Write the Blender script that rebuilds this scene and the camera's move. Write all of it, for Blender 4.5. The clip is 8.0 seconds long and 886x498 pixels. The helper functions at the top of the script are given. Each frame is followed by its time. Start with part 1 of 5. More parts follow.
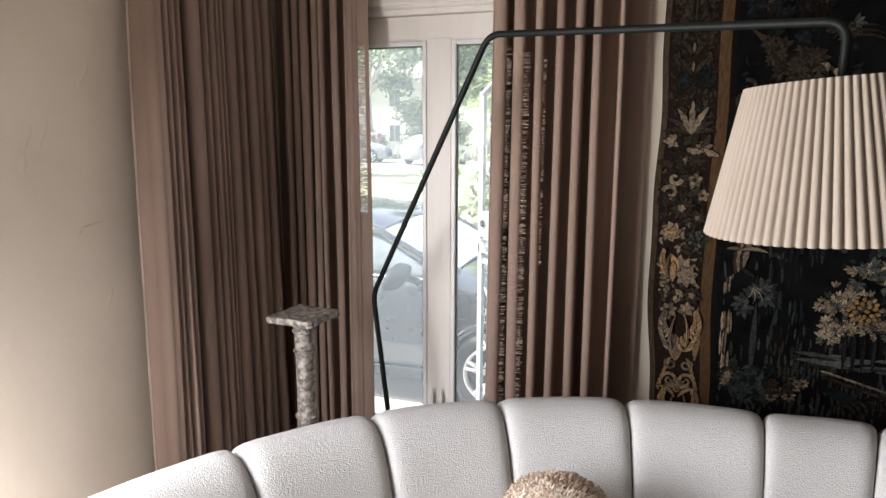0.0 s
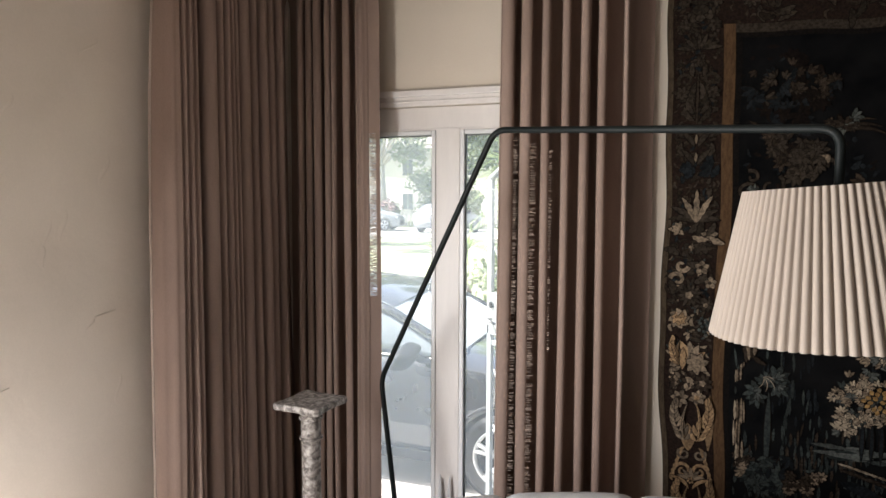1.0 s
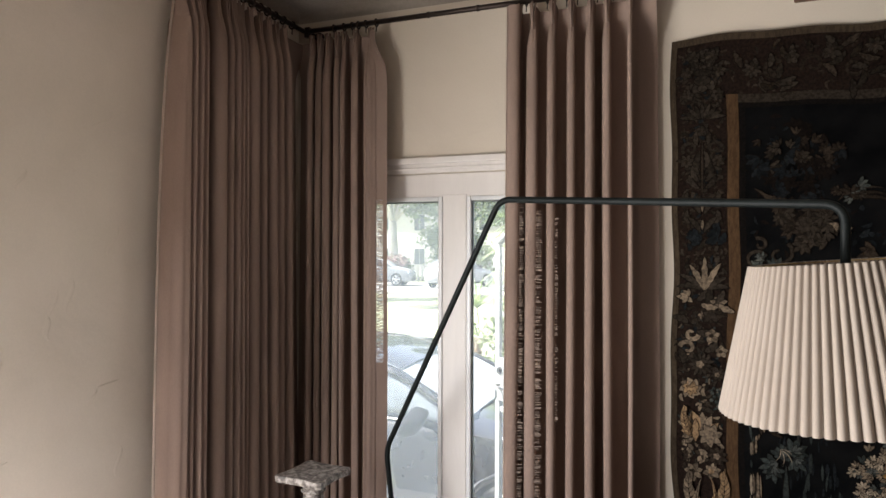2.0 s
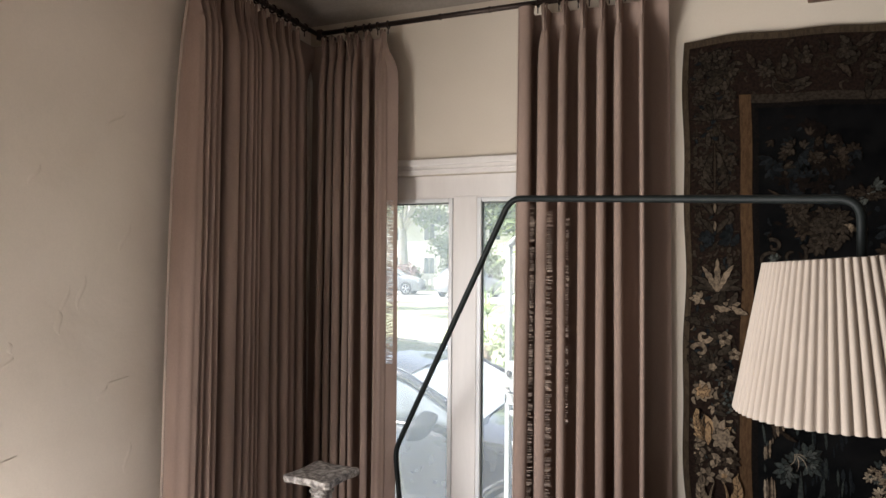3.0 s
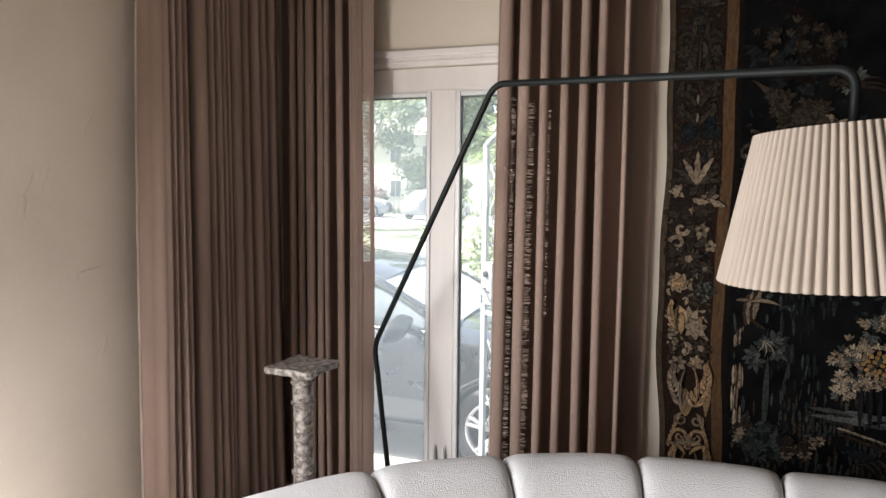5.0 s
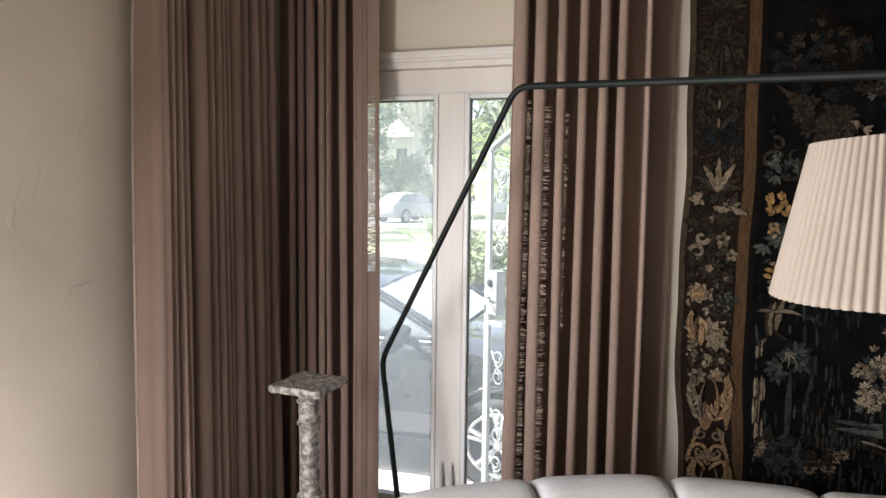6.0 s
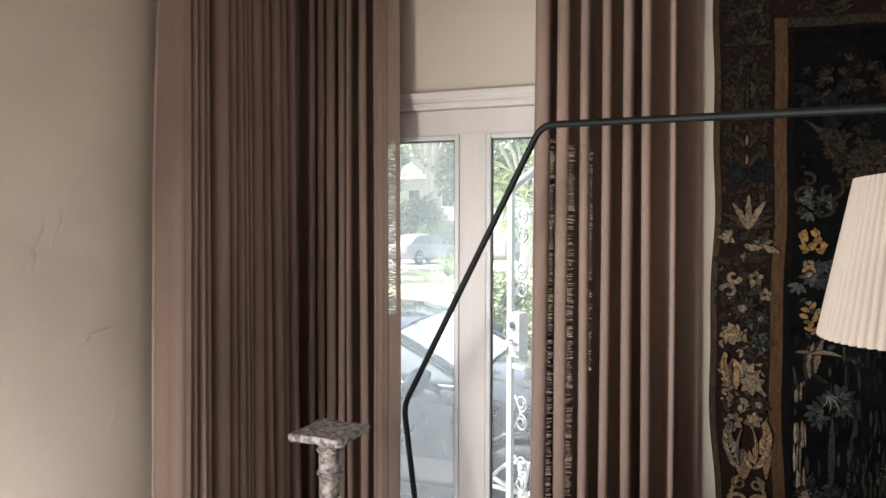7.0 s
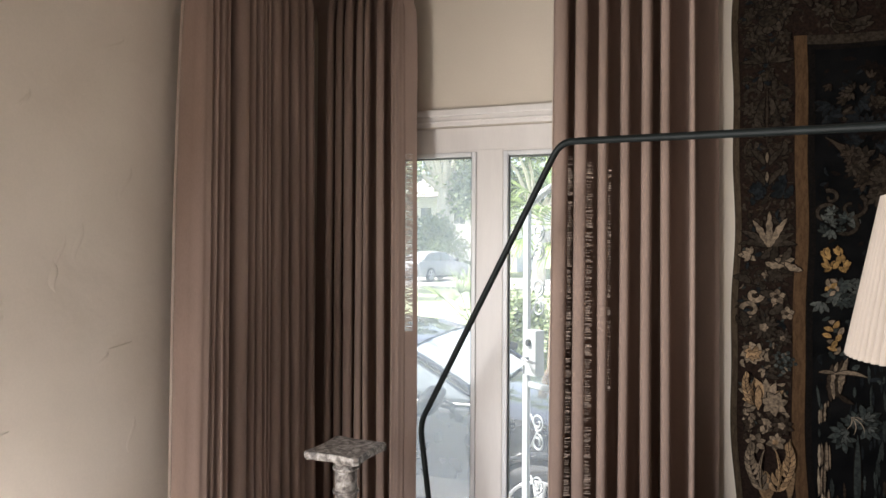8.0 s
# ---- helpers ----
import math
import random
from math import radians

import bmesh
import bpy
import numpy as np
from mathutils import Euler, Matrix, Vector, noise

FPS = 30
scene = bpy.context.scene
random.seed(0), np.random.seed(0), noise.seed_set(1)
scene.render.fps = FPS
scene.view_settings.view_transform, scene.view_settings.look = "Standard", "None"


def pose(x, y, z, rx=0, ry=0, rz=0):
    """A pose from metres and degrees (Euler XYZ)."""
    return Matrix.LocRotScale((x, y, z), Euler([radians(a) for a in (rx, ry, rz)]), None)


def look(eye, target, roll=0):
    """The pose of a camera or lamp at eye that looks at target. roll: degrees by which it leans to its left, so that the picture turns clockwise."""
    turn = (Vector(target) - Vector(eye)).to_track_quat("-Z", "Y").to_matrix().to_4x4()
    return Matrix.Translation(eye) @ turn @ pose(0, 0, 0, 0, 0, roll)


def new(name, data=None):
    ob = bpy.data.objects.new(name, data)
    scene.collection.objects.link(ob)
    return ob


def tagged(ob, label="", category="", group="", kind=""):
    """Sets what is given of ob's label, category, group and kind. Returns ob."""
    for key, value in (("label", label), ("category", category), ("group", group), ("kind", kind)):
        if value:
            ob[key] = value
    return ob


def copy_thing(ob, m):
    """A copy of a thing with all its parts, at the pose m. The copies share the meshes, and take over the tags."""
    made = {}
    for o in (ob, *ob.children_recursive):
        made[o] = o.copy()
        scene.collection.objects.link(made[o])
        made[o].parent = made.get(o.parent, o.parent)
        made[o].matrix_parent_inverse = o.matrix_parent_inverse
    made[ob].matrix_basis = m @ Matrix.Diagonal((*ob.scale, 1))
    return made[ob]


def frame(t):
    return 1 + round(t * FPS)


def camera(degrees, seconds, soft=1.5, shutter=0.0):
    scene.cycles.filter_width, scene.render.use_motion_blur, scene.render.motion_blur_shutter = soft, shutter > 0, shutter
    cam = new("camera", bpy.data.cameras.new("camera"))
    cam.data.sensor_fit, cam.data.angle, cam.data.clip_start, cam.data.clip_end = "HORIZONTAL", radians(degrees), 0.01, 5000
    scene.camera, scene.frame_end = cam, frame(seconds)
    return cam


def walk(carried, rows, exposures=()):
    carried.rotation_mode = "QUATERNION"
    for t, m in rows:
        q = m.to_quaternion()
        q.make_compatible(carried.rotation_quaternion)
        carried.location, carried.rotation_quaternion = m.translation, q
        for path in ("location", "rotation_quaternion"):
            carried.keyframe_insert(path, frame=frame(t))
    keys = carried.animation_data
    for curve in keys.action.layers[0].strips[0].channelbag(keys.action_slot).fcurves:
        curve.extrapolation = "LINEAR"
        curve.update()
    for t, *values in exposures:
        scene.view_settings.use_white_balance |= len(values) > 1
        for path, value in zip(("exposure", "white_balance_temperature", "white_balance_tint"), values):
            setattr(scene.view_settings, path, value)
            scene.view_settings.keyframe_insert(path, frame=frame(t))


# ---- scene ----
cam = camera(68.2, 8.0)
PATH = [
    (0, (2.175, -3.146, 1.716), (1.532, -1.286, 1.357), 0.2),
    (0.5, (2.191, -3.153, 1.757), (1.532, -1.285, 1.481), 0.1),
    (1, (2.198, -3.153, 1.81), (1.51, -1.281, 1.651), 0.2),
    (1.5, (2.214, -3.141, 1.851), (1.505, -1.271, 1.8), 0.3),
    (1.7, (2.22, -3.137, 1.871), (1.505, -1.269, 1.845), 0.2),
    (2.8, (2.214, -3.131, 1.84), (1.467, -1.277, 1.892), 0.5),
    (3, (2.214, -3.128, 1.825), (1.462, -1.275, 1.861), 0.5),
    (3.5, (2.196, -3.134, 1.748), (1.447, -1.279, 1.744), 0.5),
    (4, (2.183, -3.136, 1.701), (1.425, -1.287, 1.62), 0.4),
    (4.5, (2.18, -3.138, 1.682), (1.461, -1.276, 1.545), 0.4),
    (4.7, (2.173, -3.13, 1.676), (1.488, -1.259, 1.506), 0.4),
    (5.8, (1.976, -3.053, 1.711), (1.386, -1.153, 1.505), 0.9),
    (6, (1.929, -3.036, 1.7), (1.362, -1.127, 1.516), 0.7),
    (6.5, (1.888, -3.016, 1.703), (1.326, -1.1, 1.583), 0.3),
    (7, (1.869, -2.991, 1.697), (1.262, -1.086, 1.638), 0.1),
    (7.5, (1.855, -2.986, 1.683), (1.235, -1.084, 1.661), 0.3),
    (8, (1.842, -2.992, 1.694), (1.202, -1.097, 1.688), 0.3),
]
EXPOSURE = 2.04
walk(cam, [(t, look(eye, aim, roll)) for t, eye, aim, roll in PATH], [(0, EXPOSURE), (8, EXPOSURE)])

# ---- world, sun and large lights ----
world = bpy.data.worlds.new("sky")
scene.world = world
world.use_nodes = True
wn = world.node_tree
sky = wn.nodes.new("ShaderNodeTexSky")
sky.sky_type = "NISHITA"
sky.sun_disc = False
sky.sun_elevation = radians(49)
sky.sun_rotation = radians(256)
sky.air_density, sky.dust_density = 0.8, 3.0
wn.nodes["Background"].inputs["Strength"].default_value = 0.15
haze = wn.nodes.new("ShaderNodeHueSaturation")
haze.inputs["Saturation"].default_value = 0.65
wn.links.new(sky.outputs["Color"], haze.inputs["Color"])
wn.links.new(haze.outputs["Color"], wn.nodes["Background"].inputs["Color"])

sun_lamp = bpy.data.lights.new("sun", "SUN")
sun_lamp.energy, sun_lamp.angle, sun_lamp.color = 5.0, radians(0.6), (1.0, 0.97, 0.94)
sun = new("sun", sun_lamp)
sun.matrix_world = look((-20, -5, 24), (0, 0, 0))


def window_lamp(place, target, width, height, power, color):
    """Daylight that falls in through an unseen window's opening."""
    lamp = bpy.data.lights.new("window_daylight", "AREA")
    lamp.shape, lamp.size, lamp.size_y = "RECTANGLE", width, height
    lamp.energy, lamp.color = power, color
    ob = new("window_daylight", lamp)
    ob.matrix_world = look(place, target)
    return ob


window_lamp((0.06, -3.15, 1.15), (5, -3.15, 0.1), 2.20, 1.55, 66, (0.935, 0.93, 0.965))


# ---- materials ----
def principled(name):
    m = bpy.data.materials.new(name)
    m.use_nodes = True
    return m, m.node_tree, m.node_tree.nodes["Principled BSDF"]


def surface(name, color, dark=None, scale=8.0, rough=0.6, metal=0.0, bump=0.0, bump_scale=60.0, bump_size=0.002,
            stretch=(1, 1, 1), fine=0.15, transmit=0.0, sheen=0.0, low=0.35, high=0.65, island=0.0, spec=0.5):
    """Colour that wanders between two tones at a broad and a fine scale, with fine relief."""
    m, nt, bs = principled(name)
    co = nt.nodes.new("ShaderNodeTexCoord")
    mp = nt.nodes.new("ShaderNodeMapping")
    mp.inputs["Scale"].default_value = stretch
    nt.links.new(co.outputs["Object"], mp.inputs["Vector"])
    big = nt.nodes.new("ShaderNodeTexNoise")
    big.inputs["Scale"].default_value, big.inputs["Detail"].default_value = scale, 5
    nt.links.new(mp.outputs["Vector"], big.inputs["Vector"])
    rng = nt.nodes.new("ShaderNodeMapRange")
    rng.inputs["From Min"].default_value, rng.inputs["From Max"].default_value = low, high
    nt.links.new(big.outputs["Fac"], rng.inputs["Value"])
    mix = nt.nodes.new("ShaderNodeMix")
    mix.data_type = "RGBA"
    dark = dark or tuple(c * 0.8 for c in color)
    mix.inputs["A"].default_value, mix.inputs["B"].default_value = (*dark, 1), (*color, 1)
    nt.links.new(rng.outputs["Result"], mix.inputs["Factor"])
    grain = nt.nodes.new("ShaderNodeTexNoise")
    grain.inputs["Scale"].default_value, grain.inputs["Detail"].default_value = bump_scale, 3
    nt.links.new(mp.outputs["Vector"], grain.inputs["Vector"])
    hsv = nt.nodes.new("ShaderNodeHueSaturation")
    val = nt.nodes.new("ShaderNodeMapRange")
    val.inputs["To Min"].default_value, val.inputs["To Max"].default_value = 1 - fine, 1 + fine
    nt.links.new(grain.outputs["Fac"], val.inputs["Value"])
    source = val.outputs["Result"]
    if island:
        geo = nt.nodes.new("ShaderNodeNewGeometry")
        vary = nt.nodes.new("ShaderNodeMapRange")
        vary.inputs["To Min"].default_value, vary.inputs["To Max"].default_value = 1 - island, 1 + island
        nt.links.new(geo.outputs["Random Per Island"], vary.inputs["Value"])
        mul = nt.nodes.new("ShaderNodeMath")
        mul.operation = "MULTIPLY"
        nt.links.new(source, mul.inputs[0]), nt.links.new(vary.outputs["Result"], mul.inputs[1])
        source = mul.outputs["Value"]
    nt.links.new(source, hsv.inputs["Value"])
    nt.links.new(mix.outputs["Result"], hsv.inputs["Color"])
    nt.links.new(hsv.outputs["Color"], bs.inputs["Base Color"])
    bs.inputs["Roughness"].default_value, bs.inputs["Metallic"].default_value = rough, metal
    bs.inputs["Specular IOR Level"].default_value = spec
    if sheen:
        bs.inputs["Sheen Weight"].default_value = sheen
    if bump:
        bp = nt.nodes.new("ShaderNodeBump")
        bp.inputs["Strength"].default_value, bp.inputs["Distance"].default_value = bump, bump_size
        nt.links.new(grain.outputs["Fac"], bp.inputs["Height"])
        nt.links.new(bp.outputs["Normal"], bs.inputs["Normal"])
    if transmit:
        tr = nt.nodes.new("ShaderNodeBsdfTranslucent")
        nt.links.new(hsv.outputs["Color"], tr.inputs["Color"])
        ms = nt.nodes.new("ShaderNodeMixShader")
        ms.inputs["Fac"].default_value = transmit
        out = nt.nodes["Material Output"]
        nt.links.new(bs.outputs["BSDF"], ms.inputs[1]), nt.links.new(tr.outputs["BSDF"], ms.inputs[2])
        nt.links.new(ms.outputs["Shader"], out.inputs["Surface"])
    return m


def plaster(name, color, dark):
    """Hand-trowelled plaster: broad clouds, trowel ridges and fine grain."""
    m = surface(name, color, dark, scale=1.6, rough=0.72, fine=0.05, bump_scale=140)
    nt, bs = m.node_tree, m.node_tree.nodes["Principled BSDF"]
    co = nt.nodes.new("ShaderNodeTexCoord")
    ridge = nt.nodes.new("ShaderNodeTexNoise")
    ridge.inputs["Scale"].default_value, ridge.inputs["Detail"].default_value = 2.6, 4
    ridge.inputs["Distortion"].default_value = 0.5
    nt.links.new(co.outputs["Object"], ridge.inputs["Vector"])
    b1 = nt.nodes.new("ShaderNodeBump")
    b1.inputs["Strength"].default_value, b1.inputs["Distance"].default_value = 0.40, 0.02
    nt.links.new(ridge.outputs["Fac"], b1.inputs["Height"])
    grain = nt.nodes.new("ShaderNodeTexNoise")
    grain.inputs["Scale"].default_value, grain.inputs["Detail"].default_value = 90, 4
    nt.links.new(co.outputs["Object"], grain.inputs["Vector"])
    b2 = nt.nodes.new("ShaderNodeBump")
    b2.inputs["Strength"].default_value, b2.inputs["Distance"].default_value = 0.12, 0.002
    nt.links.new(grain.outputs["Fac"], b2.inputs["Height"])
    nt.links.new(b1.outputs["Normal"], b2.inputs["Normal"])
    nt.links.new(b2.outputs["Normal"], bs.inputs["Normal"])
    return m


def glass(name, veil):
    """A clear pane with a translucent veil that stands in for outdoor glare."""
    m = bpy.data.materials.new(name)
    m.use_nodes = True
    nt = m.node_tree
    nt.nodes.remove(nt.nodes["Principled BSDF"])
    clear, gloss, glare, fres = (nt.nodes.new("ShaderNode" + n) for n in ("BsdfTransparent", "BsdfGlossy", "BsdfTranslucent", "Fresnel"))
    gloss.inputs["Roughness"].default_value = 0.0
    glare.inputs["Color"].default_value = (0.90, 0.95, 0.95, 1)
    fres.inputs["IOR"].default_value = 1.16
    co, sm = nt.nodes.new("ShaderNodeTexCoord"), nt.nodes.new("ShaderNodeTexNoise")
    sm.inputs["Scale"].default_value, sm.inputs["Detail"].default_value = 3.0, 5
    nt.links.new(co.outputs["Object"], sm.inputs["Vector"])
    amount = nt.nodes.new("ShaderNodeMapRange")
    amount.inputs["To Min"].default_value, amount.inputs["To Max"].default_value = veil * 0.85, veil * 1.15
    nt.links.new(sm.outputs["Fac"], amount.inputs["Value"])
    m1, m2 = nt.nodes.new("ShaderNodeMixShader"), nt.nodes.new("ShaderNodeMixShader")
    nt.links.new(fres.outputs["Fac"], m1.inputs["Fac"])
    nt.links.new(clear.outputs["BSDF"], m1.inputs[1]), nt.links.new(gloss.outputs["BSDF"], m1.inputs[2])
    nt.links.new(amount.outputs["Result"], m2.inputs["Fac"])
    nt.links.new(m1.outputs["Shader"], m2.inputs[1]), nt.links.new(glare.outputs["BSDF"], m2.inputs[2])
    nt.links.new(m2.outputs["Shader"], nt.nodes["Material Output"].inputs["Surface"])
    return m


def openwork(name, color):
    """Loosely woven band of the linen, in which the cross threads leave gaps."""
    m = surface(name, color, tuple(c * 0.7 for c in color), scale=30, rough=0.9, transmit=0.35)
    nt = m.node_tree
    co = nt.nodes.new("ShaderNodeTexCoord")
    mp = nt.nodes.new("ShaderNodeMapping")
    mp.inputs["Scale"].default_value = (30, 30, 430)
    nt.links.new(co.outputs["Object"], mp.inputs["Vector"])
    gaps = nt.nodes.new("ShaderNodeTexNoise")
    gaps.inputs["Scale"].default_value, gaps.inputs["Detail"].default_value = 1.0, 3
    nt.links.new(mp.outputs["Vector"], gaps.inputs["Vector"])
    cut = nt.nodes.new("ShaderNodeMapRange")
    cut.inputs["From Min"].default_value, cut.inputs["From Max"].default_value, cut.inputs["To Max"].default_value = 0.46, 0.58, 0.70
    nt.links.new(gaps.outputs["Fac"], cut.inputs["Value"])
    clear = nt.nodes.new("ShaderNodeBsdfTransparent")
    ms = nt.nodes.new("ShaderNodeMixShader")
    out = nt.nodes["Material Output"]
    solid = out.inputs["Surface"].links[0].from_socket
    nt.links.new(cut.outputs["Result"], ms.inputs["Fac"])
    nt.links.new(solid, ms.inputs[1]), nt.links.new(clear.outputs["BSDF"], ms.inputs[2])
    nt.links.new(ms.outputs["Shader"], out.inputs["Surface"])
    return m


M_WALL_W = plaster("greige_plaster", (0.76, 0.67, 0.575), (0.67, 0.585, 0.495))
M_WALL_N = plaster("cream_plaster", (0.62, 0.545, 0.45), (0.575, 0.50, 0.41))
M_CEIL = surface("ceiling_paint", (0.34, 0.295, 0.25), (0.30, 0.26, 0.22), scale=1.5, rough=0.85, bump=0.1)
M_FLOOR = surface("limestone_floor", (0.36, 0.33, 0.30), (0.30, 0.275, 0.25), scale=3, rough=0.5, bump=0.1)
# dark only to keep bounce light from the unseen walls low
M_WALL_UNSEEN = surface("fill_cutting_umber", (0.055, 0.046, 0.04), (0.045, 0.037, 0.032), scale=2, rough=0.8, bump=0.1)
M_JOINERY = surface("door_paint", (0.70, 0.655, 0.615), (0.65, 0.605, 0.565), scale=3, rough=0.42, fine=0.04, bump=0.06, bump_scale=40,
                    stretch=(4, 4, 0.5))
M_BEAD = surface("bead_paint", (0.70, 0.69, 0.68), (0.63, 0.62, 0.61), scale=5, rough=0.35, fine=0.04)
# painted glare haze, stronger on the left pane
M_GLASS = [glass("window_glass_hazy", 0.21), glass("window_glass", 0.12)]
M_SEAL = surface("dark_seal", (0.10, 0.11, 0.10), rough=0.6)
M_LINEN = surface("mauve_brown_linen", (0.284, 0.204, 0.166), (0.224, 0.160, 0.129), scale=3, rough=0.85, fine=0.10, bump=0.35,
                  bump_scale=240, bump_size=0.0015, stretch=(1, 1, 0.35), spec=0.05)
M_OPENWORK = openwork("openwork_linen", (0.40, 0.30, 0.245))
M_THREAD = surface("linen_thread", (0.40, 0.31, 0.255), (0.29, 0.225, 0.18), scale=40, rough=0.9, island=0.35, transmit=0.15, spec=0.05)
M_LINING = surface("pale_lining", (0.56, 0.45, 0.38), rough=0.85, fine=0.06, bump=0.2, bump_scale=220, transmit=0.3)
M_IRON = surface("dark_bronze_rod", (0.045, 0.030, 0.024), (0.03, 0.02, 0.016), scale=12, rough=0.42, metal=0.7, bump=0.1)
M_LAMP = surface("green_black_lamp_metal", (0.007, 0.0092, 0.0088), (0.005, 0.0064, 0.0060), scale=14, rough=0.55, spec=0.16, bump=0.06)
M_SHADE = surface("cream_pleated_fabric", (0.325, 0.270, 0.224), (0.300, 0.247, 0.202), scale=5, rough=0.8, fine=0.05, bump=0.2,
                  bump_scale=300, bump_size=0.0008, transmit=0.12)
M_BULB = surface("opal_bulb", (0.85, 0.83, 0.78), rough=0.3)
M_BRASS = surface("brass", (0.55, 0.40, 0.18), rough=0.35, metal=1.0)
M_WOOD = surface("dark_oak_beam", (0.17, 0.09, 0.05), (0.10, 0.05, 0.03), scale=6, stretch=(6, 0.6, 6), rough=0.55, bump=0.3, bump_scale=40)
M_STEEL = surface("brushed_steel", (0.50, 0.49, 0.48), (0.4, 0.39, 0.38), rough=0.35, metal=0.8)


def boucle():
    m = surface("ivory_boucle", (0.575, 0.57, 0.565), (0.54, 0.53, 0.52), scale=4, rough=0.95, fine=0.16, bump_scale=210, spec=0.06)
    nt, bs = m.node_tree, m.node_tree.nodes["Principled BSDF"]
    co = nt.nodes.new("ShaderNodeTexCoord")
    loops = nt.nodes.new("ShaderNodeTexNoise")
    loops.inputs["Scale"].default_value, loops.inputs["Detail"].default_value, loops.inputs["Roughness"].default_value = 260, 1.0, 0.5
    nt.links.new(co.outputs["Object"], loops.inputs["Vector"])
    fuzz = nt.nodes.new("ShaderNodeTexNoise")
    fuzz.inputs["Scale"].default_value, fuzz.inputs["Detail"].default_value = 380, 2
    nt.links.new(co.outputs["Object"], fuzz.inputs["Vector"])
    b = nt.nodes.new("ShaderNodeBump")
    b.inputs["Strength"].default_value, b.inputs["Distance"].default_value = 0.75, 0.0060
    nt.links.new(loops.outputs["Fac"], b.inputs["Height"])
    c = nt.nodes.new("ShaderNodeBump")
    c.inputs["Strength"].default_value, c.inputs["Distance"].default_value = 0.20, 0.001
    nt.links.new(fuzz.outputs["Fac"], c.inputs["Height"]), nt.links.new(b.outputs["Normal"], c.inputs["Normal"])
    nt.links.new(c.outputs["Normal"], bs.inputs["Normal"])
    return m


def marble():
    m, nt, bs = principled("weathered_veined_marble")
    co = nt.nodes.new("ShaderNodeTexCoord")
    a = nt.nodes.new("ShaderNodeTexNoise")
    a.inputs["Scale"].default_value, a.inputs["Detail"].default_value, a.inputs["Distortion"].default_value = 42, 9, 0.6
    nt.links.new(co.outputs["Object"], a.inputs["Vector"])
    ramp = nt.nodes.new("ShaderNodeValToRGB")
    e = ramp.color_ramp.elements
    e[0].position, e[0].color = 0.36, (0.085, 0.072, 0.064, 1)
    e[1].position, e[1].color = 0.66, (0.46, 0.42, 0.375, 1)
    mid = e.new(0.47)
    mid.color = (0.20, 0.172, 0.150, 1)
    nt.links.new(a.outputs["Fac"], ramp.inputs["Fac"])
    nt.links.new(ramp.outputs["Color"], bs.inputs["Base Color"])
    bs.inputs["Roughness"].default_value = 0.55
    b = nt.nodes.new("ShaderNodeBump")
    b.inputs["Strength"].default_value, b.inputs["Distance"].default_value = 0.3, 0.002
    nt.links.new(a.outputs["Fac"], b.inputs["Height"])
    nt.links.new(b.outputs["Normal"], bs.inputs["Normal"])
    return m


M_BOUCLE = boucle()
M_MARBLE = marble()
M_SHEEP = surface("beige_shaggy_wool", (0.78, 0.70, 0.61), (0.50, 0.37, 0.27), scale=9, rough=0.95, fine=0.2, bump_scale=80, island=0.25, transmit=0.15)
M_PILE = surface("wool_core", (0.58, 0.46, 0.36), rough=0.95)
WEAVE = dict(rough=0.95, spec=0.06, fine=0.45, bump=0.6, bump_scale=300, bump_size=0.0012, scale=85, low=0.38, high=0.60)
M_TAP_BAND = surface("woven_brown_guard", (0.050, 0.036, 0.023), (0.033, 0.023, 0.015), stretch=(1, 1, 0.3), **WEAVE)
M_TAP_TAN = surface("woven_tan_guard", (0.066, 0.037, 0.0185), (0.043, 0.024, 0.012), stretch=(1, 1, 0.3), **WEAVE)
M_TAP_LINE = surface("woven_black_line", (0.006, 0.0045, 0.004), (0.003, 0.0025, 0.002), **WEAVE)
M_TAP_GROUND = surface("woven_dark_brown", (0.0150, 0.0088, 0.0066), (0.0080, 0.0048, 0.0036), **WEAVE)
M_TAP_FIELD = surface("woven_blue_black", (0.0048, 0.0046, 0.0046), (0.0015, 0.0016, 0.0018), rough=0.95, spec=0.05, fine=0.3, bump=0.5, bump_scale=330,
                      bump_size=0.001, scale=9)
M_TAP = {
    "ochre": surface("woven_ochre", (0.215, 0.138, 0.074), (0.115, 0.072, 0.039), island=0.35, **WEAVE),
    "gold": surface("woven_gold", (0.205, 0.122, 0.045), (0.100, 0.058, 0.022), island=0.35, **WEAVE),
    "tan": surface("woven_tan", (0.150, 0.112, 0.076), (0.070, 0.052, 0.036), island=0.4, **WEAVE),
    # tan darkened for weak light high on the tapestry; dark filler tone lower down
    "dim": surface("woven_shaded_tan", (0.027, 0.0205, 0.0148), (0.013, 0.0097, 0.0072), island=0.4, **WEAVE),
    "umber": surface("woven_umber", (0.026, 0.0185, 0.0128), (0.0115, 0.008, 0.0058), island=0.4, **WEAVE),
    "teal": surface("woven_teal", (0.0250, 0.0285, 0.0255), (0.0125, 0.0148, 0.0138), island=0.5, **WEAVE),
    "slate": surface("woven_slate", (0.052, 0.055, 0.048), (0.028, 0.030, 0.027), island=0.4, **WEAVE),
    "pale": surface("woven_pale", (0.225, 0.178, 0.126), (0.125, 0.098, 0.068), island=0.3, **WEAVE),
    "night": surface("woven_night", (0.0095, 0.0108, 0.0115), (0.005, 0.0056, 0.0062), island=0.4, **WEAVE),
    "line": surface("woven_outline", (0.007, 0.0046, 0.0036), (0.0035, 0.0024, 0.002), **WEAVE),
}
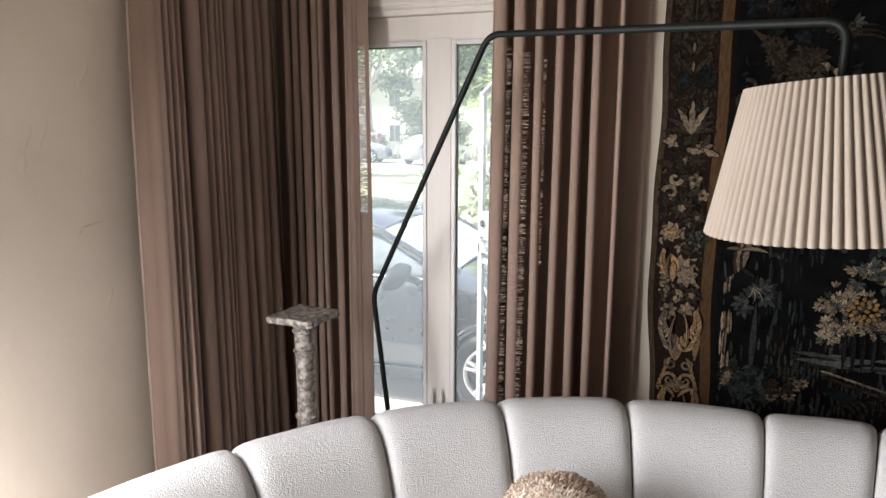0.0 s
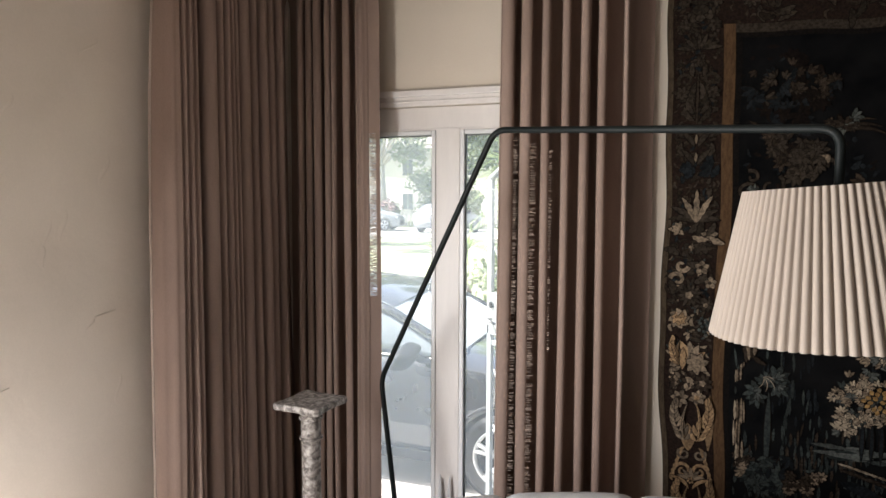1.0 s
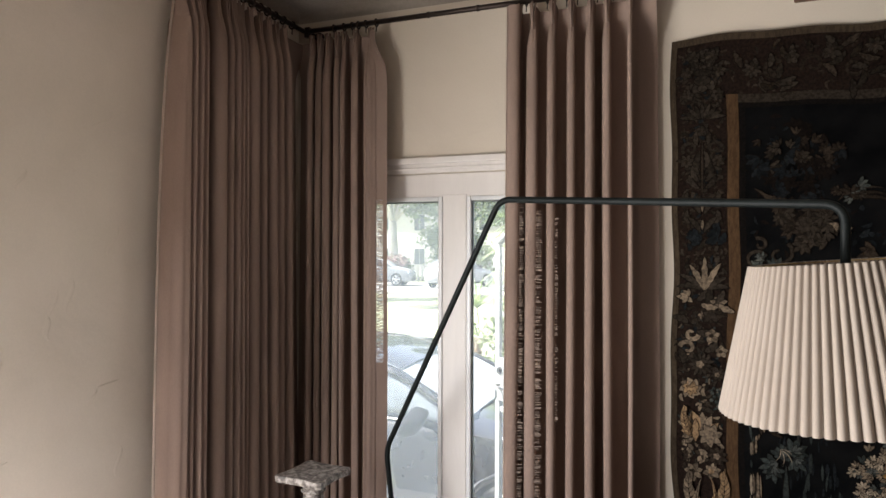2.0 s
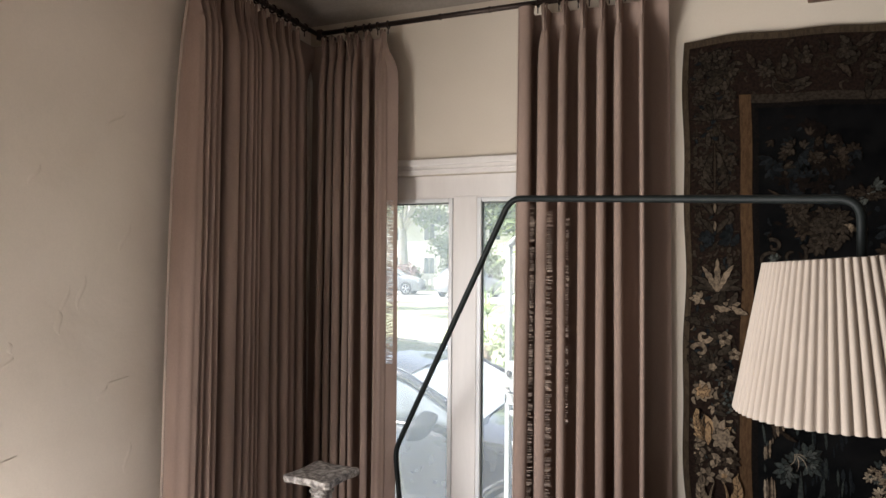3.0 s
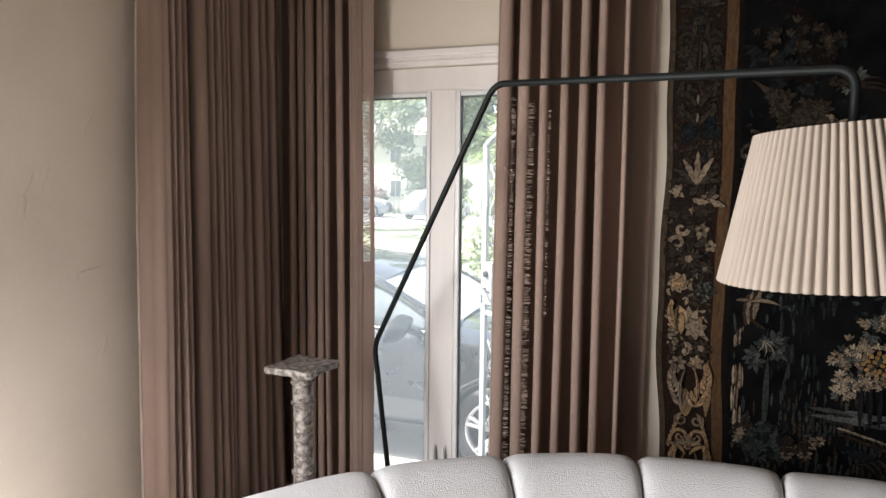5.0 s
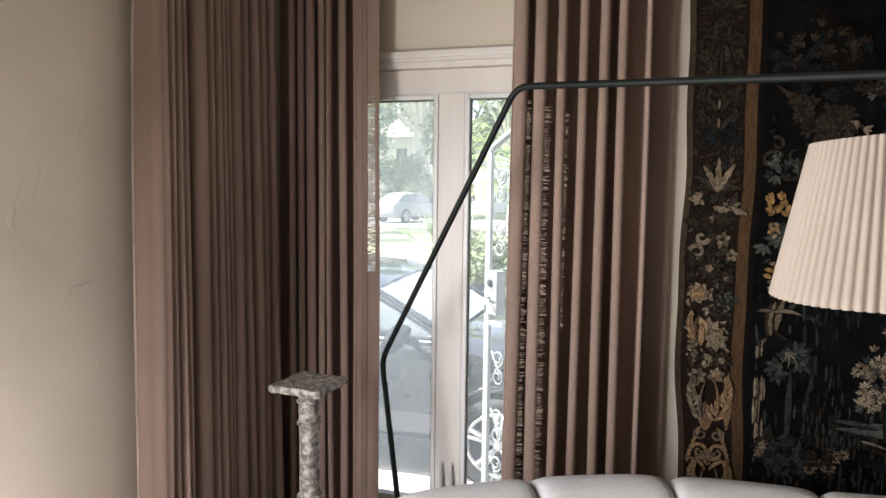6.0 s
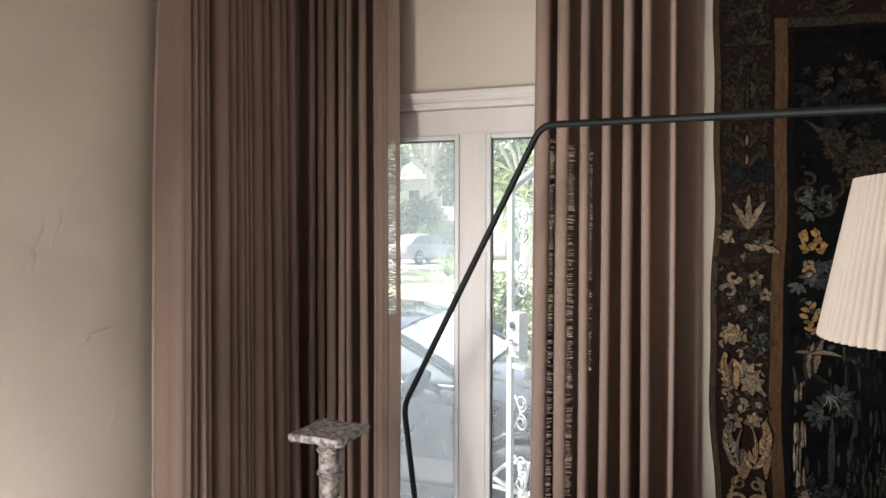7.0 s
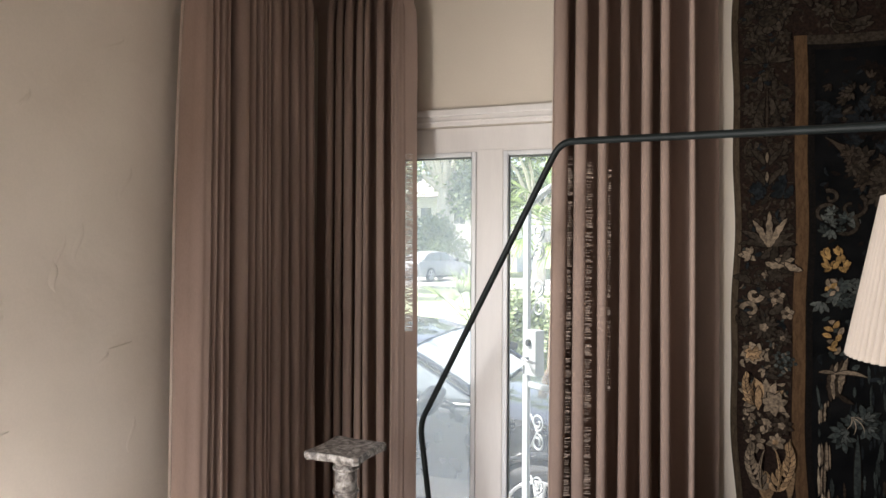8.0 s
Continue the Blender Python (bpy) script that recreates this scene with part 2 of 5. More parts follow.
M_CARPAINT = surface("black_car_paint", (0.028, 0.030, 0.033), rough=0.12, fine=0.02)
M_CARPAINT.node_tree.nodes["Principled BSDF"].inputs["Coat Weight"].default_value = 1.0
# base colour raised to stand for daylight showing through the cabin
M_CARGLASS = surface("daylit_car_glass", (0.20, 0.23, 0.25), rough=0.04, fine=0.0)
M_TRIM = surface("black_plastic", (0.008, 0.008, 0.009), rough=0.5, spec=0.15)
M_TYRE = surface("tyre_rubber", (0.03, 0.03, 0.03), rough=0.85, bump=0.2)
M_ALLOY = surface("silver_alloy", (0.72, 0.73, 0.74), rough=0.3, metal=0.6)
M_GATE = surface("white_gate_paint", (0.27, 0.29, 0.29), (0.22, 0.24, 0.24), scale=6, rough=0.4, fine=0.04, bump=0.1)
M_LAWN = surface("pale_lawn", (0.31, 0.335, 0.20), (0.24, 0.27, 0.145), scale=0.6, rough=0.95, fine=0.2, bump_scale=20)
M_DRIVE = surface("pale_concrete", (0.42, 0.40, 0.37), (0.34, 0.325, 0.30), scale=1.2, rough=0.9, fine=0.12, bump=0.2)
M_ROAD = surface("grey_road", (0.32, 0.32, 0.31), (0.26, 0.26, 0.25), scale=0.8, rough=0.9, fine=0.1)
M_LEAF = surface("garden_leaf", (0.24, 0.29, 0.15), (0.13, 0.17, 0.08), scale=3, rough=0.55, island=0.5, transmit=0.35)
M_FROND = surface("palm_frond", (0.27, 0.34, 0.13), (0.14, 0.21, 0.07), scale=4, rough=0.45, island=0.5, transmit=0.35)
M_BARK = surface("pale_bark", (0.60, 0.57, 0.50), (0.45, 0.42, 0.36), scale=2, stretch=(3, 3, 0.6), rough=0.9, bump=0.4, bump_scale=20)
M_BARK_DARK = surface("brown_bark", (0.16, 0.12, 0.08), rough=0.9, bump=0.4, bump_scale=30)
M_HOUSE = surface("white_stucco", (0.78, 0.76, 0.72), rough=0.85, bump=0.1)
M_ROOF = surface("weathered_roof", (0.33, 0.30, 0.27), (0.25, 0.22, 0.20), scale=3, rough=0.85)
M_WINDOW = surface("far_window_glass", (0.10, 0.12, 0.13), rough=0.15)
# pale base colour paints the sky's reflection on the windscreen
M_SCREEN = surface("windscreen_sky_reflection", (0.42, 0.45, 0.46), (0.34, 0.37, 0.38), scale=2, rough=0.12, fine=0.03)
M_SILVERCAR = surface("silver_car_paint", (0.30, 0.31, 0.32), rough=0.25, fine=0.02)
M_BLOSSOM = surface("pink_blossom", (0.55, 0.38, 0.36), rough=0.7, island=0.4)


# ---- mesh helpers ----
def link(name, bm, material, smooth=False):
    me = bpy.data.meshes.new(name)
    bm.normal_update()
    bm.to_mesh(me)
    bm.free()
    if smooth:
        me.shade_smooth()
    for mat in material if isinstance(material, (list, tuple)) else [material]:
        me.materials.append(mat)
    return new(name, me)


def part(name, bm, material, parent, label="", smooth=False):
    ob = link(name, bm, material, smooth)
    ob.parent = parent
    ob.matrix_parent_inverse = parent.matrix_basis.inverted()
    if label:
        tagged(ob, label)
    return ob


def thing(name, place, label, category, group="", kind=""):
    ob = new(name)
    ob.location = place
    ob.empty_display_size = 0.1
    bpy.context.view_layer.update()
    return tagged(ob, label, category, group, kind)


def structure(name, bm, material, label, category="", smooth=False):
    return tagged(link(name, bm, material, smooth), label, category or name.split("_")[0], kind="structure")


def add_box(bm, a, b, bevel=0.0, turn=None):
    made = bmesh.ops.create_cube(bm, size=1)["verts"]
    for v in made:
        v.co = Vector([(a[i] + b[i]) / 2 + v.co[i] * (b[i] - a[i]) for i in range(3)])
    if bevel:
        edges = {e for v in made for e in v.link_edges}
        res = bmesh.ops.bevel(bm, geom=list(edges), offset=bevel, segments=2, affect="EDGES", profile=0.5)
        made = res["verts"]
    if turn is not None:
        bmesh.ops.transform(bm, matrix=turn, verts=list(set(made)))
    return made


def box(a, b, bevel=0.0, turn=None):
    bm = bmesh.new()
    add_box(bm, a, b, bevel, turn)
    return bm


def rounded_path(points, radius, steps=7):
    """A polyline with its corners rounded."""
    pts = [Vector(p) for p in points]
    out = [pts[0]]
    for p, q, r in zip(pts, pts[1:], pts[2:]):
        a, b = (p - q).normalized(), (r - q).normalized()
        cut = min(radius, (p - q).length * 0.45, (r - q).length * 0.45)
        s, e = q + a * cut, q + b * cut
        for k in range(steps + 1):
            u = k / steps
            out.append(s * (1 - u) ** 2 + q * 2 * u * (1 - u) + e * u ** 2)
    out.append(pts[-1])
    return out


def add_tube(bm, points, radius, sides=10, taper=None):
    pts = [Vector(p) for p in points]
    rings, side = [], None
    for i, p in enumerate(pts):
        d = (pts[min(i + 1, len(pts) - 1)] - pts[max(i - 1, 0)]).normalized()
        if side is None:
            side = d.orthogonal().normalized()
        side = (side - d * side.dot(d)).normalized()
        up = d.cross(side)
        r = radius if taper is None else radius + (taper - radius) * i / (len(pts) - 1)
        rings.append([bm.verts.new(p + (side * math.cos(k * math.tau / sides) + up * math.sin(k * math.tau / sides)) * r) for k in range(sides)])
    for a, b in zip(rings, rings[1:]):
        for k in range(sides):
            bm.faces.new((a[k], a[(k + 1) % sides], b[(k + 1) % sides], b[k]))
    bm.faces.new(rings[0][::-1]), bm.faces.new(rings[-1])


def tube(points, radius, sides=10, taper=None):
    bm = bmesh.new()
    add_tube(bm, points, radius, sides, taper)
    return bm


def lathe(profile, sides=32, place=(0, 0, 0), axis="z", closed=True):
    bm = bmesh.new()
    rings = []
    for r, h in profile:
        ring = []
        for k in range(sides):
            c, s = math.cos(k * math.tau / sides) * r, math.sin(k * math.tau / sides) * r
            p = (c, s, h) if axis == "z" else (c, h, s) if axis == "y" else (h, c, s)
            ring.append(bm.verts.new(Vector(p) + Vector(place)))
        rings.append(ring)
    for a, b in zip(rings, rings[1:]):
        for k in range(sides):
            bm.faces.new((a[k], a[(k + 1) % sides], b[(k + 1) % sides], b[k]))
    if closed:
        bm.faces.new(rings[0][::-1]), bm.faces.new(rings[-1])
    bmesh.ops.recalc_face_normals(bm, faces=bm.faces[:])
    return bm


def grid_mesh(rows, close=False):
    bm = bmesh.new()
    vs = [[bm.verts.new(p) for p in row] for row in rows]
    n = len(vs[0])
    for a, b in zip(vs, vs[1:]):
        for k in range(n if close else n - 1):
            bm.faces.new((a[k], a[(k + 1) % n], b[(k + 1) % n], b[k]))
    return bm


# ---- the room's shell ----
XW, XE, YS, H = 0.126, 7.5, -6.2, 3.19
DOOR_L, DOOR_R, DOOR_TOP = 0.44, 1.676, 2.27

structure("floor", box((XW - 0.25, YS - 0.25, -0.12), (XE + 0.25, 0.2, 0)), M_FLOOR, "pale limestone floor of the living room")
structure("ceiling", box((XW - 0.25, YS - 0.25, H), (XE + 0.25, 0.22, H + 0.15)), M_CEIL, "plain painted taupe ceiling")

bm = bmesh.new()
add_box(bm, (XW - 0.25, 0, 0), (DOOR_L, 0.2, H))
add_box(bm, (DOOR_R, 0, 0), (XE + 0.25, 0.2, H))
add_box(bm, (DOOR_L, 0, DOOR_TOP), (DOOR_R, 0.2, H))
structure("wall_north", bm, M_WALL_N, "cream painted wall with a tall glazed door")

bm = bmesh.new()
W0, W1 = -4.28, -2.03
add_box(bm, (XW - 0.25, W1, 0), (XW, 0, H))
add_box(bm, (XW - 0.25, YS, 0), (XW, W0, H))
add_box(bm, (XW - 0.25, W0, 0), (XW, W1, 0.30))
add_box(bm, (XW - 0.25, W0, 1.98), (XW, W1, H))
structure("wall_west", bm, M_WALL_W, "hand-trowelled greige plaster wall with small ridges")

# unseen closing walls, added dark so that they return little fill light
structure("wall_south", box((XW - 0.25, YS - 0.25, 0), (XE + 0.25, YS, H)), M_WALL_UNSEEN, "unseen umber wall closing the room, kept dark to cut fill light")
structure("wall_east", box((XE, YS, 0), (XE + 0.25, 0, H)), M_WALL_UNSEEN, "unseen umber wall closing the room, kept dark to cut fill light")

# hand-made trowel ridges on the west wall
def trowel_ridge(y, z, length, lean, size):
    pts = [(XW + 0.001, y + math.sin(lean) * length * u + 0.012 * math.sin(u * 5), z + math.cos(lean) * length * u) for u in np.linspace(-0.5, 0.5, 9)]
    bm = bmesh.new()
    rows = []
    for i, p in enumerate(pts):
        w = 1.6 * size * (1 - abs(i / 4 - 1) ** 2) + 0.0006
        rows.append([(p[0] - 0.002, p[1] - w * 2.2, p[2]), (p[0] + w * 0.5, p[1], p[2]), (p[0] - 0.002, p[1] + w * 1.2, p[2])])
    return grid_mesh(rows)


for y, z, length, lean, size in ((-1.52, 1.60, 0.10, -0.25, 0.006), (-1.50, 1.67, 0.12, 0.15, 0.004), (-1.435, 1.70, 0.13, 0.1, 0.005),
                                 (-1.69, 1.53, 0.06, -0.7, 0.004), (-1.70, 1.48, 0.05, 0.5, 0.004), (-1.70, 1.17, 0.07, 1.35, 0.004),
                                 (-1.27, 1.36, 0.09, 1.4, 0.005), (-1.25, 1.90, 0.12, 0.3, 0.005), (-1.34, 1.32, 0.06, 0.4, 0.004),
                                 (-1.30, 2.35, 0.10, 0.8, 0.004), (-1.62, 2.1, 0.08, 0.3, 0.004), (-1.22, 1.05, 0.12, 0.1, 0.004)):
    structure("trim", trowel_ridge(y, z, length, lean, size), M_WALL_W, "small raised trowel mark in the plaster", "wall", True)

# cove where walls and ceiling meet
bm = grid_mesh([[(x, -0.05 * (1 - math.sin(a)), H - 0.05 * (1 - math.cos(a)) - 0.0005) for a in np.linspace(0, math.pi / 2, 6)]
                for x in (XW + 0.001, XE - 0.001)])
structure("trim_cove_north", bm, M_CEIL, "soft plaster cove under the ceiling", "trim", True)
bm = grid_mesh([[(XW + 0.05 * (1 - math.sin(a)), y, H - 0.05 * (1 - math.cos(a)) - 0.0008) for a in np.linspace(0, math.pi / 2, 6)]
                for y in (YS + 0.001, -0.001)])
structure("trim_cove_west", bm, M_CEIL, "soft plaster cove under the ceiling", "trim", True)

beam = structure("beam", box((2.60, YS, 2.925), (2.83, -0.002, H - 0.003), 0.008), M_WOOD, "dark oak ceiling beam running across the room", "beam")


# ---- the glazed double door ----
def french_door():
    door = thing("door_1", (1.058, 0.05, 0), "cream painted double door with tall single glass panes", "door", kind="structure")
    part("door_frame", box((DOOR_L, 0.0197, 2.1602), (DOOR_R, 0.09, DOOR_TOP - 0.002), 0.0004), M_JOINERY, door)
    part("door_frame", box((DOOR_L, 0.0195, 0), (DOOR_L + 0.045, 0.09, 2.1615), 0.003), M_JOINERY, door)
    part("door_frame", box((DOOR_R - 0.045, 0.0195, 0), (DOOR_R, 0.09, 2.1615), 0.003), M_JOINERY, door)
    part("threshold", box((DOOR_L, -0.03, 0.0), (DOOR_R, 0.22, 0.025), 0.004), M_JOINERY, door)
    for side, g0, g1 in (("left", 0.545, 0.968), ("right", 1.148, 1.571)):
        leaf = bmesh.new()
        x0, x1 = (DOOR_L + 0.048, 1.056) if side == "left" else (1.060, DOOR_R - 0.048)
        add_box(leaf, (x0, 0.02, 0.03), (g0 - 0.024, 0.062, 2.160), 0.0005)
        add_box(leaf, (g1 + 0.024, 0.02, 0.03), (x1, 0.062, 2.160), 0.0005)
        add_box(leaf, (g0 - 0.0245, 0.0205, 2.149), (g1 + 0.0245, 0.0615, 2.1600), 0.0004)
        add_box(leaf, (g0 - 0.0245, 0.0205, 0.03), (g1 + 0.0245, 0.0615, 0.10), 0.002)
        panel = part("door_leaf", leaf, M_JOINERY, door)
        bead = bmesh.new()
        for a, b in (((g0 - 0.024, 0.012, 0.10), (g0 - 0.001, 0.058, 2.149)), ((g1 + 0.001, 0.012, 0.10), (g1 + 0.024, 0.058, 2.149)),
                     ((g0 - 0.001, 0.012, 2.127), (g1 + 0.001, 0.058, 2.149)), ((g0 - 0.001, 0.012, 0.10), (g1 + 0.001, 0.058, 0.122))):
            add_box(bead, a, b, 0.004)
        part("glazing_bead", bead, M_BEAD, panel, "pale grey painted glazing bead")
        seal = bmesh.new()
        for a, b in (((g0, 0.03, 0.122), (g0 + 0.005, 0.05, 2.127)), ((g1 - 0.005, 0.03, 0.122), (g1, 0.05, 2.127)),
                     ((g0, 0.03, 2.120), (g1, 0.05, 2.127))):
            add_box(seal, a, b)
        part("seal", seal, M_SEAL, panel, "thin dark glazing seal")
        pane = part("pane", box((g0, 0.038, 0.122), (g1, 0.043, 2.127)), M_GLASS[g0 > 1], panel, "clear glass pane")
        pane.visible_shadow = False
    part("astragal", box((0.995, 0.0165, 0.03), (1.121, 0.0195, 2.158), 0.001), M_JOINERY, door)
    # slender pointed surface bolts low on the meeting stiles
    for x in (1.030, 1.082):
        bolt = lathe([(0.012, 0.10), (0.013, 0.22), (0.010, 0.27), (0.006, 0.315), (0.001, 0.345)], 12, (x, -0.004, 0))
        part("bolt", bolt, M_BEAD, door, "slender pointed steel door bolt", True)
    return door


french_door()
# stepped moulding over the door
bm = bmesh.new()
add_box(bm, (DOOR_L - 0.08, -0.016, 2.272), (DOOR_R + 0.08, -0.001, 2.342), 0.003)
add_box(bm, (DOOR_L - 0.09, -0.030, 2.318), (DOOR_R + 0.09, -0.001, 2.352), 0.005)
add_box(bm, (DOOR_L - 0.085, -0.024, 2.290), (DOOR_R + 0.085, -0.001, 2.300), 0.003)
structure("trim_door_head", bm, M_JOINERY, "stepped cream moulding over the glazed door", "trim")


# ---- curtain rods and curtains ----
ROD_Z, ROD_OFF = 3.047, 0.12


def curtain_rod(a, b, rings, label, brackets, collars=()):
    ob = thing("curtain_rod", a, label, "curtain rod", "curtain rods")
    part("rod", tube([a, b], 0.013, 12), M_IRON, ob, "", True)
    d = (Vector(b) - Vector(a)).normalized()
    for u in brackets:
        p = Vector(a) + d * u
        wall = Vector((p.x, 0, p.z)) if abs(d.x) > 0.5 else Vector((XW, p.y, p.z))
        bm = tube([p, wall], 0.008, 8)
        n = (p - wall).normalized()
        add_tube(bm, [wall, wall + n * 0.012], 0.028, 16)
        add_box(bm, p - Vector((0.016, 0.016, 0.035)), p + Vector((0.016, 0.016, 0.02)), 0.004)
        part("bracket", bm, M_IRON, ob, "", True)
    for u in collars:
        p = Vector(a) + d * u
        part("collar", tube([p - d * 0.006, p + d * 0.006], 0.0155, 12), M_IRON, ob, "", True)
    for u in rings:
        p = Vector(a) + d * u
        bm = bmesh.new()
        side = Vector((-d.y, d.x, 0))
        pts = [p + (side * math.cos(t) + Vector((0, 0, 1)) * math.sin(t)) * 0.018 - Vector((0, 0, 0.003)) for t in np.linspace(0, math.tau, 17)]
        add_tube(bm, pts, 0.0045, 6)
        add_tube(bm, [p - Vector((0, 0, 0.024)), p - Vector((0, 0, 0.05))], 0.003, 6)
        part("curtain_ring", bm, M_IRON, ob, "", True)
    return ob


def fold_profile(folds, depth, lead, saw, tail, flat_from=0.045):
    """Samples (u, d, fold, s) along the rail: each fold a rounded front, each gap a hollow that runs back behind the fronts."""
    out = []
    for i, (a, b) in enumerate(folds):
        c, w = (a + b) / 2, (b - a) / 2
        flat = w > flat_from
        n = 18 if flat else 10
        for k in range(n + 1):
            s = -1 + 2 * k / n
            bulge = (1 - abs(s) ** (2.6 if not flat else 5)) ** 0.7 if abs(s) < 1 else 0
            d = depth * ((0.86 + 0.14 * bulge) if saw else (0.80 + 0.20 * bulge))
            if saw:
                d *= 1 - 0.06 * (math.sin(i * 2.7) + 1) * (0 < i < len(folds) - 1)
            else:
                d *= 1.10 - 0.04 * math.sin(i * 2.7)
            if flat:
                d += 0.005 * math.sin(s * 7 + i)
            if lead and i == 0:
                d = depth * (0.35 + 0.65 * math.sin((s + 1) * math.pi / 4)) + 0.004 * math.sin(s * 8)
            out.append((c + w * s, d, i, s))
        if i + 1 < len(folds):
            a2, b2 = folds[i + 1]
            if saw:
                g, wide = a2 - b, min(b - a, 0.06)
                u2 = min(0.012, (b2 - a2) * 0.25)
                out += [(b - wide * 0.12, depth * 0.74, i, 2), (b - wide * 0.36, depth * 0.52, i, 2), (b - wide * 0.50, depth * 0.26, i, 2), (b - wide * 0.42, depth * 0.05, i, 2),
                        (b + g * 0.6, depth * 0.03, i, 2), (a2 + u2 * 0.6, depth * 0.04, i, 2), (a2 + u2, depth * 0.40, i, 2)]
            else:
                u1, u2 = min(0.012, (b - a) * 0.25), min(0.030, (b2 - a2) * 0.5)
                out += [(b - u1, depth * 0.40, i, 2), (b - u1 * 0.8, depth * 0.03, i, 2), (a2 + u2 * 0.9, depth * 0.03, i, 2), (a2 + u2, depth * 0.26, i, 2), (a2 + u2 * 0.55, depth * 0.52, i, 2)]
    if tail:
        b = folds[-1][1]
        curve = ((0.04, 0.80), (0.14, 0.55), (0.26, 0.30), (0.42, 0.06), (1.0, 0.03)) if not saw else ((-0.04, 0.80), (-0.02, 0.55), (0.06, 0.30), (0.20, 0.08), (1.0, 0.02))
        out += [(b + tail * u, depth * d, len(folds) - 1, 2) for u, d in curve]
    return out


def curtain(name, label, folds, place, depth, lead, top, bottom, flare, band=(), lining=(), saw=False, tail=0.0, hem=0.95, ladders=(), sweep=0.0, flat_from=0.045, pocket=0.0):
    """place(u, d, z) gives the point u along the rail and d into the room."""
    prof = fold_profile(folds, depth, lead, saw, tail, flat_from)
    if pocket:
        # the flat return that closes the room's corner behind the first fold
        prof = [(folds[0][0] - pocket * u, depth * d, 0, 2) for u, d in ((1.0, 0.02), (0.45, 0.03), (0.25, 0.08), (0.10, 0.35), (0.02, 0.72))] + prof
    zs = [top, top - 0.025, top - 0.06, top - 0.10, top - 0.14, top - 0.19, top - 0.26, top - 0.36, top - 0.55, top - 0.8]
    zs += list(np.linspace(top - 1.1, bottom, 12))
    mid = (folds[0][0] + folds[-1][1]) / 2
    rows = []
    for j, z in enumerate(zs):
        drop = (top - z) / (top - bottom)
        pinch = 1 / (1 + math.exp((top - z - 0.13) / 0.028))
        row = []
        for u, d, i, s in prof:
            a, b = folds[i]
            c = (a + b) / 2
            if s <= 1 and not (saw and i == 0 and not pocket):
                keep = min(1.0, 0.010 / ((b - a) / 2))
                u2 = c + (u - c) * (1 - pinch * (1 - keep) * 0.85)
                d2 = d * (1 - 0.25 * pinch) + pinch * 0.006 * math.cos(s * 9)
            elif s <= 1:
                u2, d2 = u, d
            else:
                u2, d2 = u, d * (1 - pinch) + pinch * depth * 0.45
            u2 += (u2 - mid) * flare * (drop - 0.45)
            if sweep and i == 0 and s <= 1:
                u2 += sweep * math.exp((z - top) / 0.45) * (1 - s) / 2
            u2 += 0.004 * math.sin(i * 2.1 + drop * 5.0) * drop
            d2 += 0.006 * math.sin(i * 1.7 + drop * 4.0) * drop
            zz = z - (0.014 if (j == 0 and s > 1) else 0)
            row.append(place(u2, d2, zz))
        rows.append(row)
    bm = grid_mesh(rows)
    ob = thing(name, place(mid, 0, bottom), label, "curtain", "curtains")
    part("drape", bm, M_LINEN, ob, "", True)
    # three gathered fingers at the head of each pleat
    for i, (a, b) in enumerate(folds):
        if lead and i == 0:
            continue
        c = (a + b) / 2 if not (saw and i == 0 and not pocket) else b - 0.012
        c += (c - mid) * flare * -0.45
        bm = bmesh.new()
        for k in (-1, 0, 1):
            foot = place(c + k * 0.002, depth * 0.70, top - 0.150)
            waist = place(c + k * 0.005, depth * (0.78 + 0.05 * (k == 0)), top - 0.07)
            head = place(c + k * 0.012, depth * (0.74 + 0.08 * (k == 0)), top + 0.012)
            add_tube(bm, [foot, waist, head], 0.0035, 7, 0.0062)
        part("pinch_pleat", bm, M_LINEN, ob, "", True)
    if band:
        # the free edge: plain linen, an openwork strip that runs part of the height, then the hem
        u0, u1, u2, z1, z0 = band

        def strip(a, b, za, zb, n):
            rows = []
            for z in np.linspace(za, zb, n):
                drop = (top - z) / (top - bottom)
                row = []
                for e in np.linspace(0, 1, 6):
                    u = a + (b - a) * e
                    x = u + (u - mid) * flare * (drop - 0.45) - (u - u0 + 0.04) * 0.75 / (1 + math.exp((top - z - 0.13) / 0.028))
                    last = len(folds) - 1
                    d = depth * (0.86 - 1.6 * max(0.0, u - u0)) + 0.006 * math.sin(last * 1.7 + drop * 4.0) * drop + 0.004 * math.sin(z * 4) * (u - u0) / 0.06
                    row.append(place(x + 0.004 * math.sin(last * 2.1 + drop * 5.0) * drop, d, z))
                rows.append(row)
            return grid_mesh(rows)

        part("edge_panel", strip(u0 - 0.004, u1, top, z1, 40), M_LINEN, ob, "", True)
        part("edge_panel", strip(u0 - 0.004, u1, z0, bottom, 16), M_LINEN, ob, "", True)
        part("openwork_band", strip(u0 - 0.001, u1, z1, z0, 24), M_OPENWORK, ob, "loosely woven openwork strip of the linen", True)
        part("edge_panel", strip(u1, u2, top, bottom, 60), M_LINEN, ob, "", True)
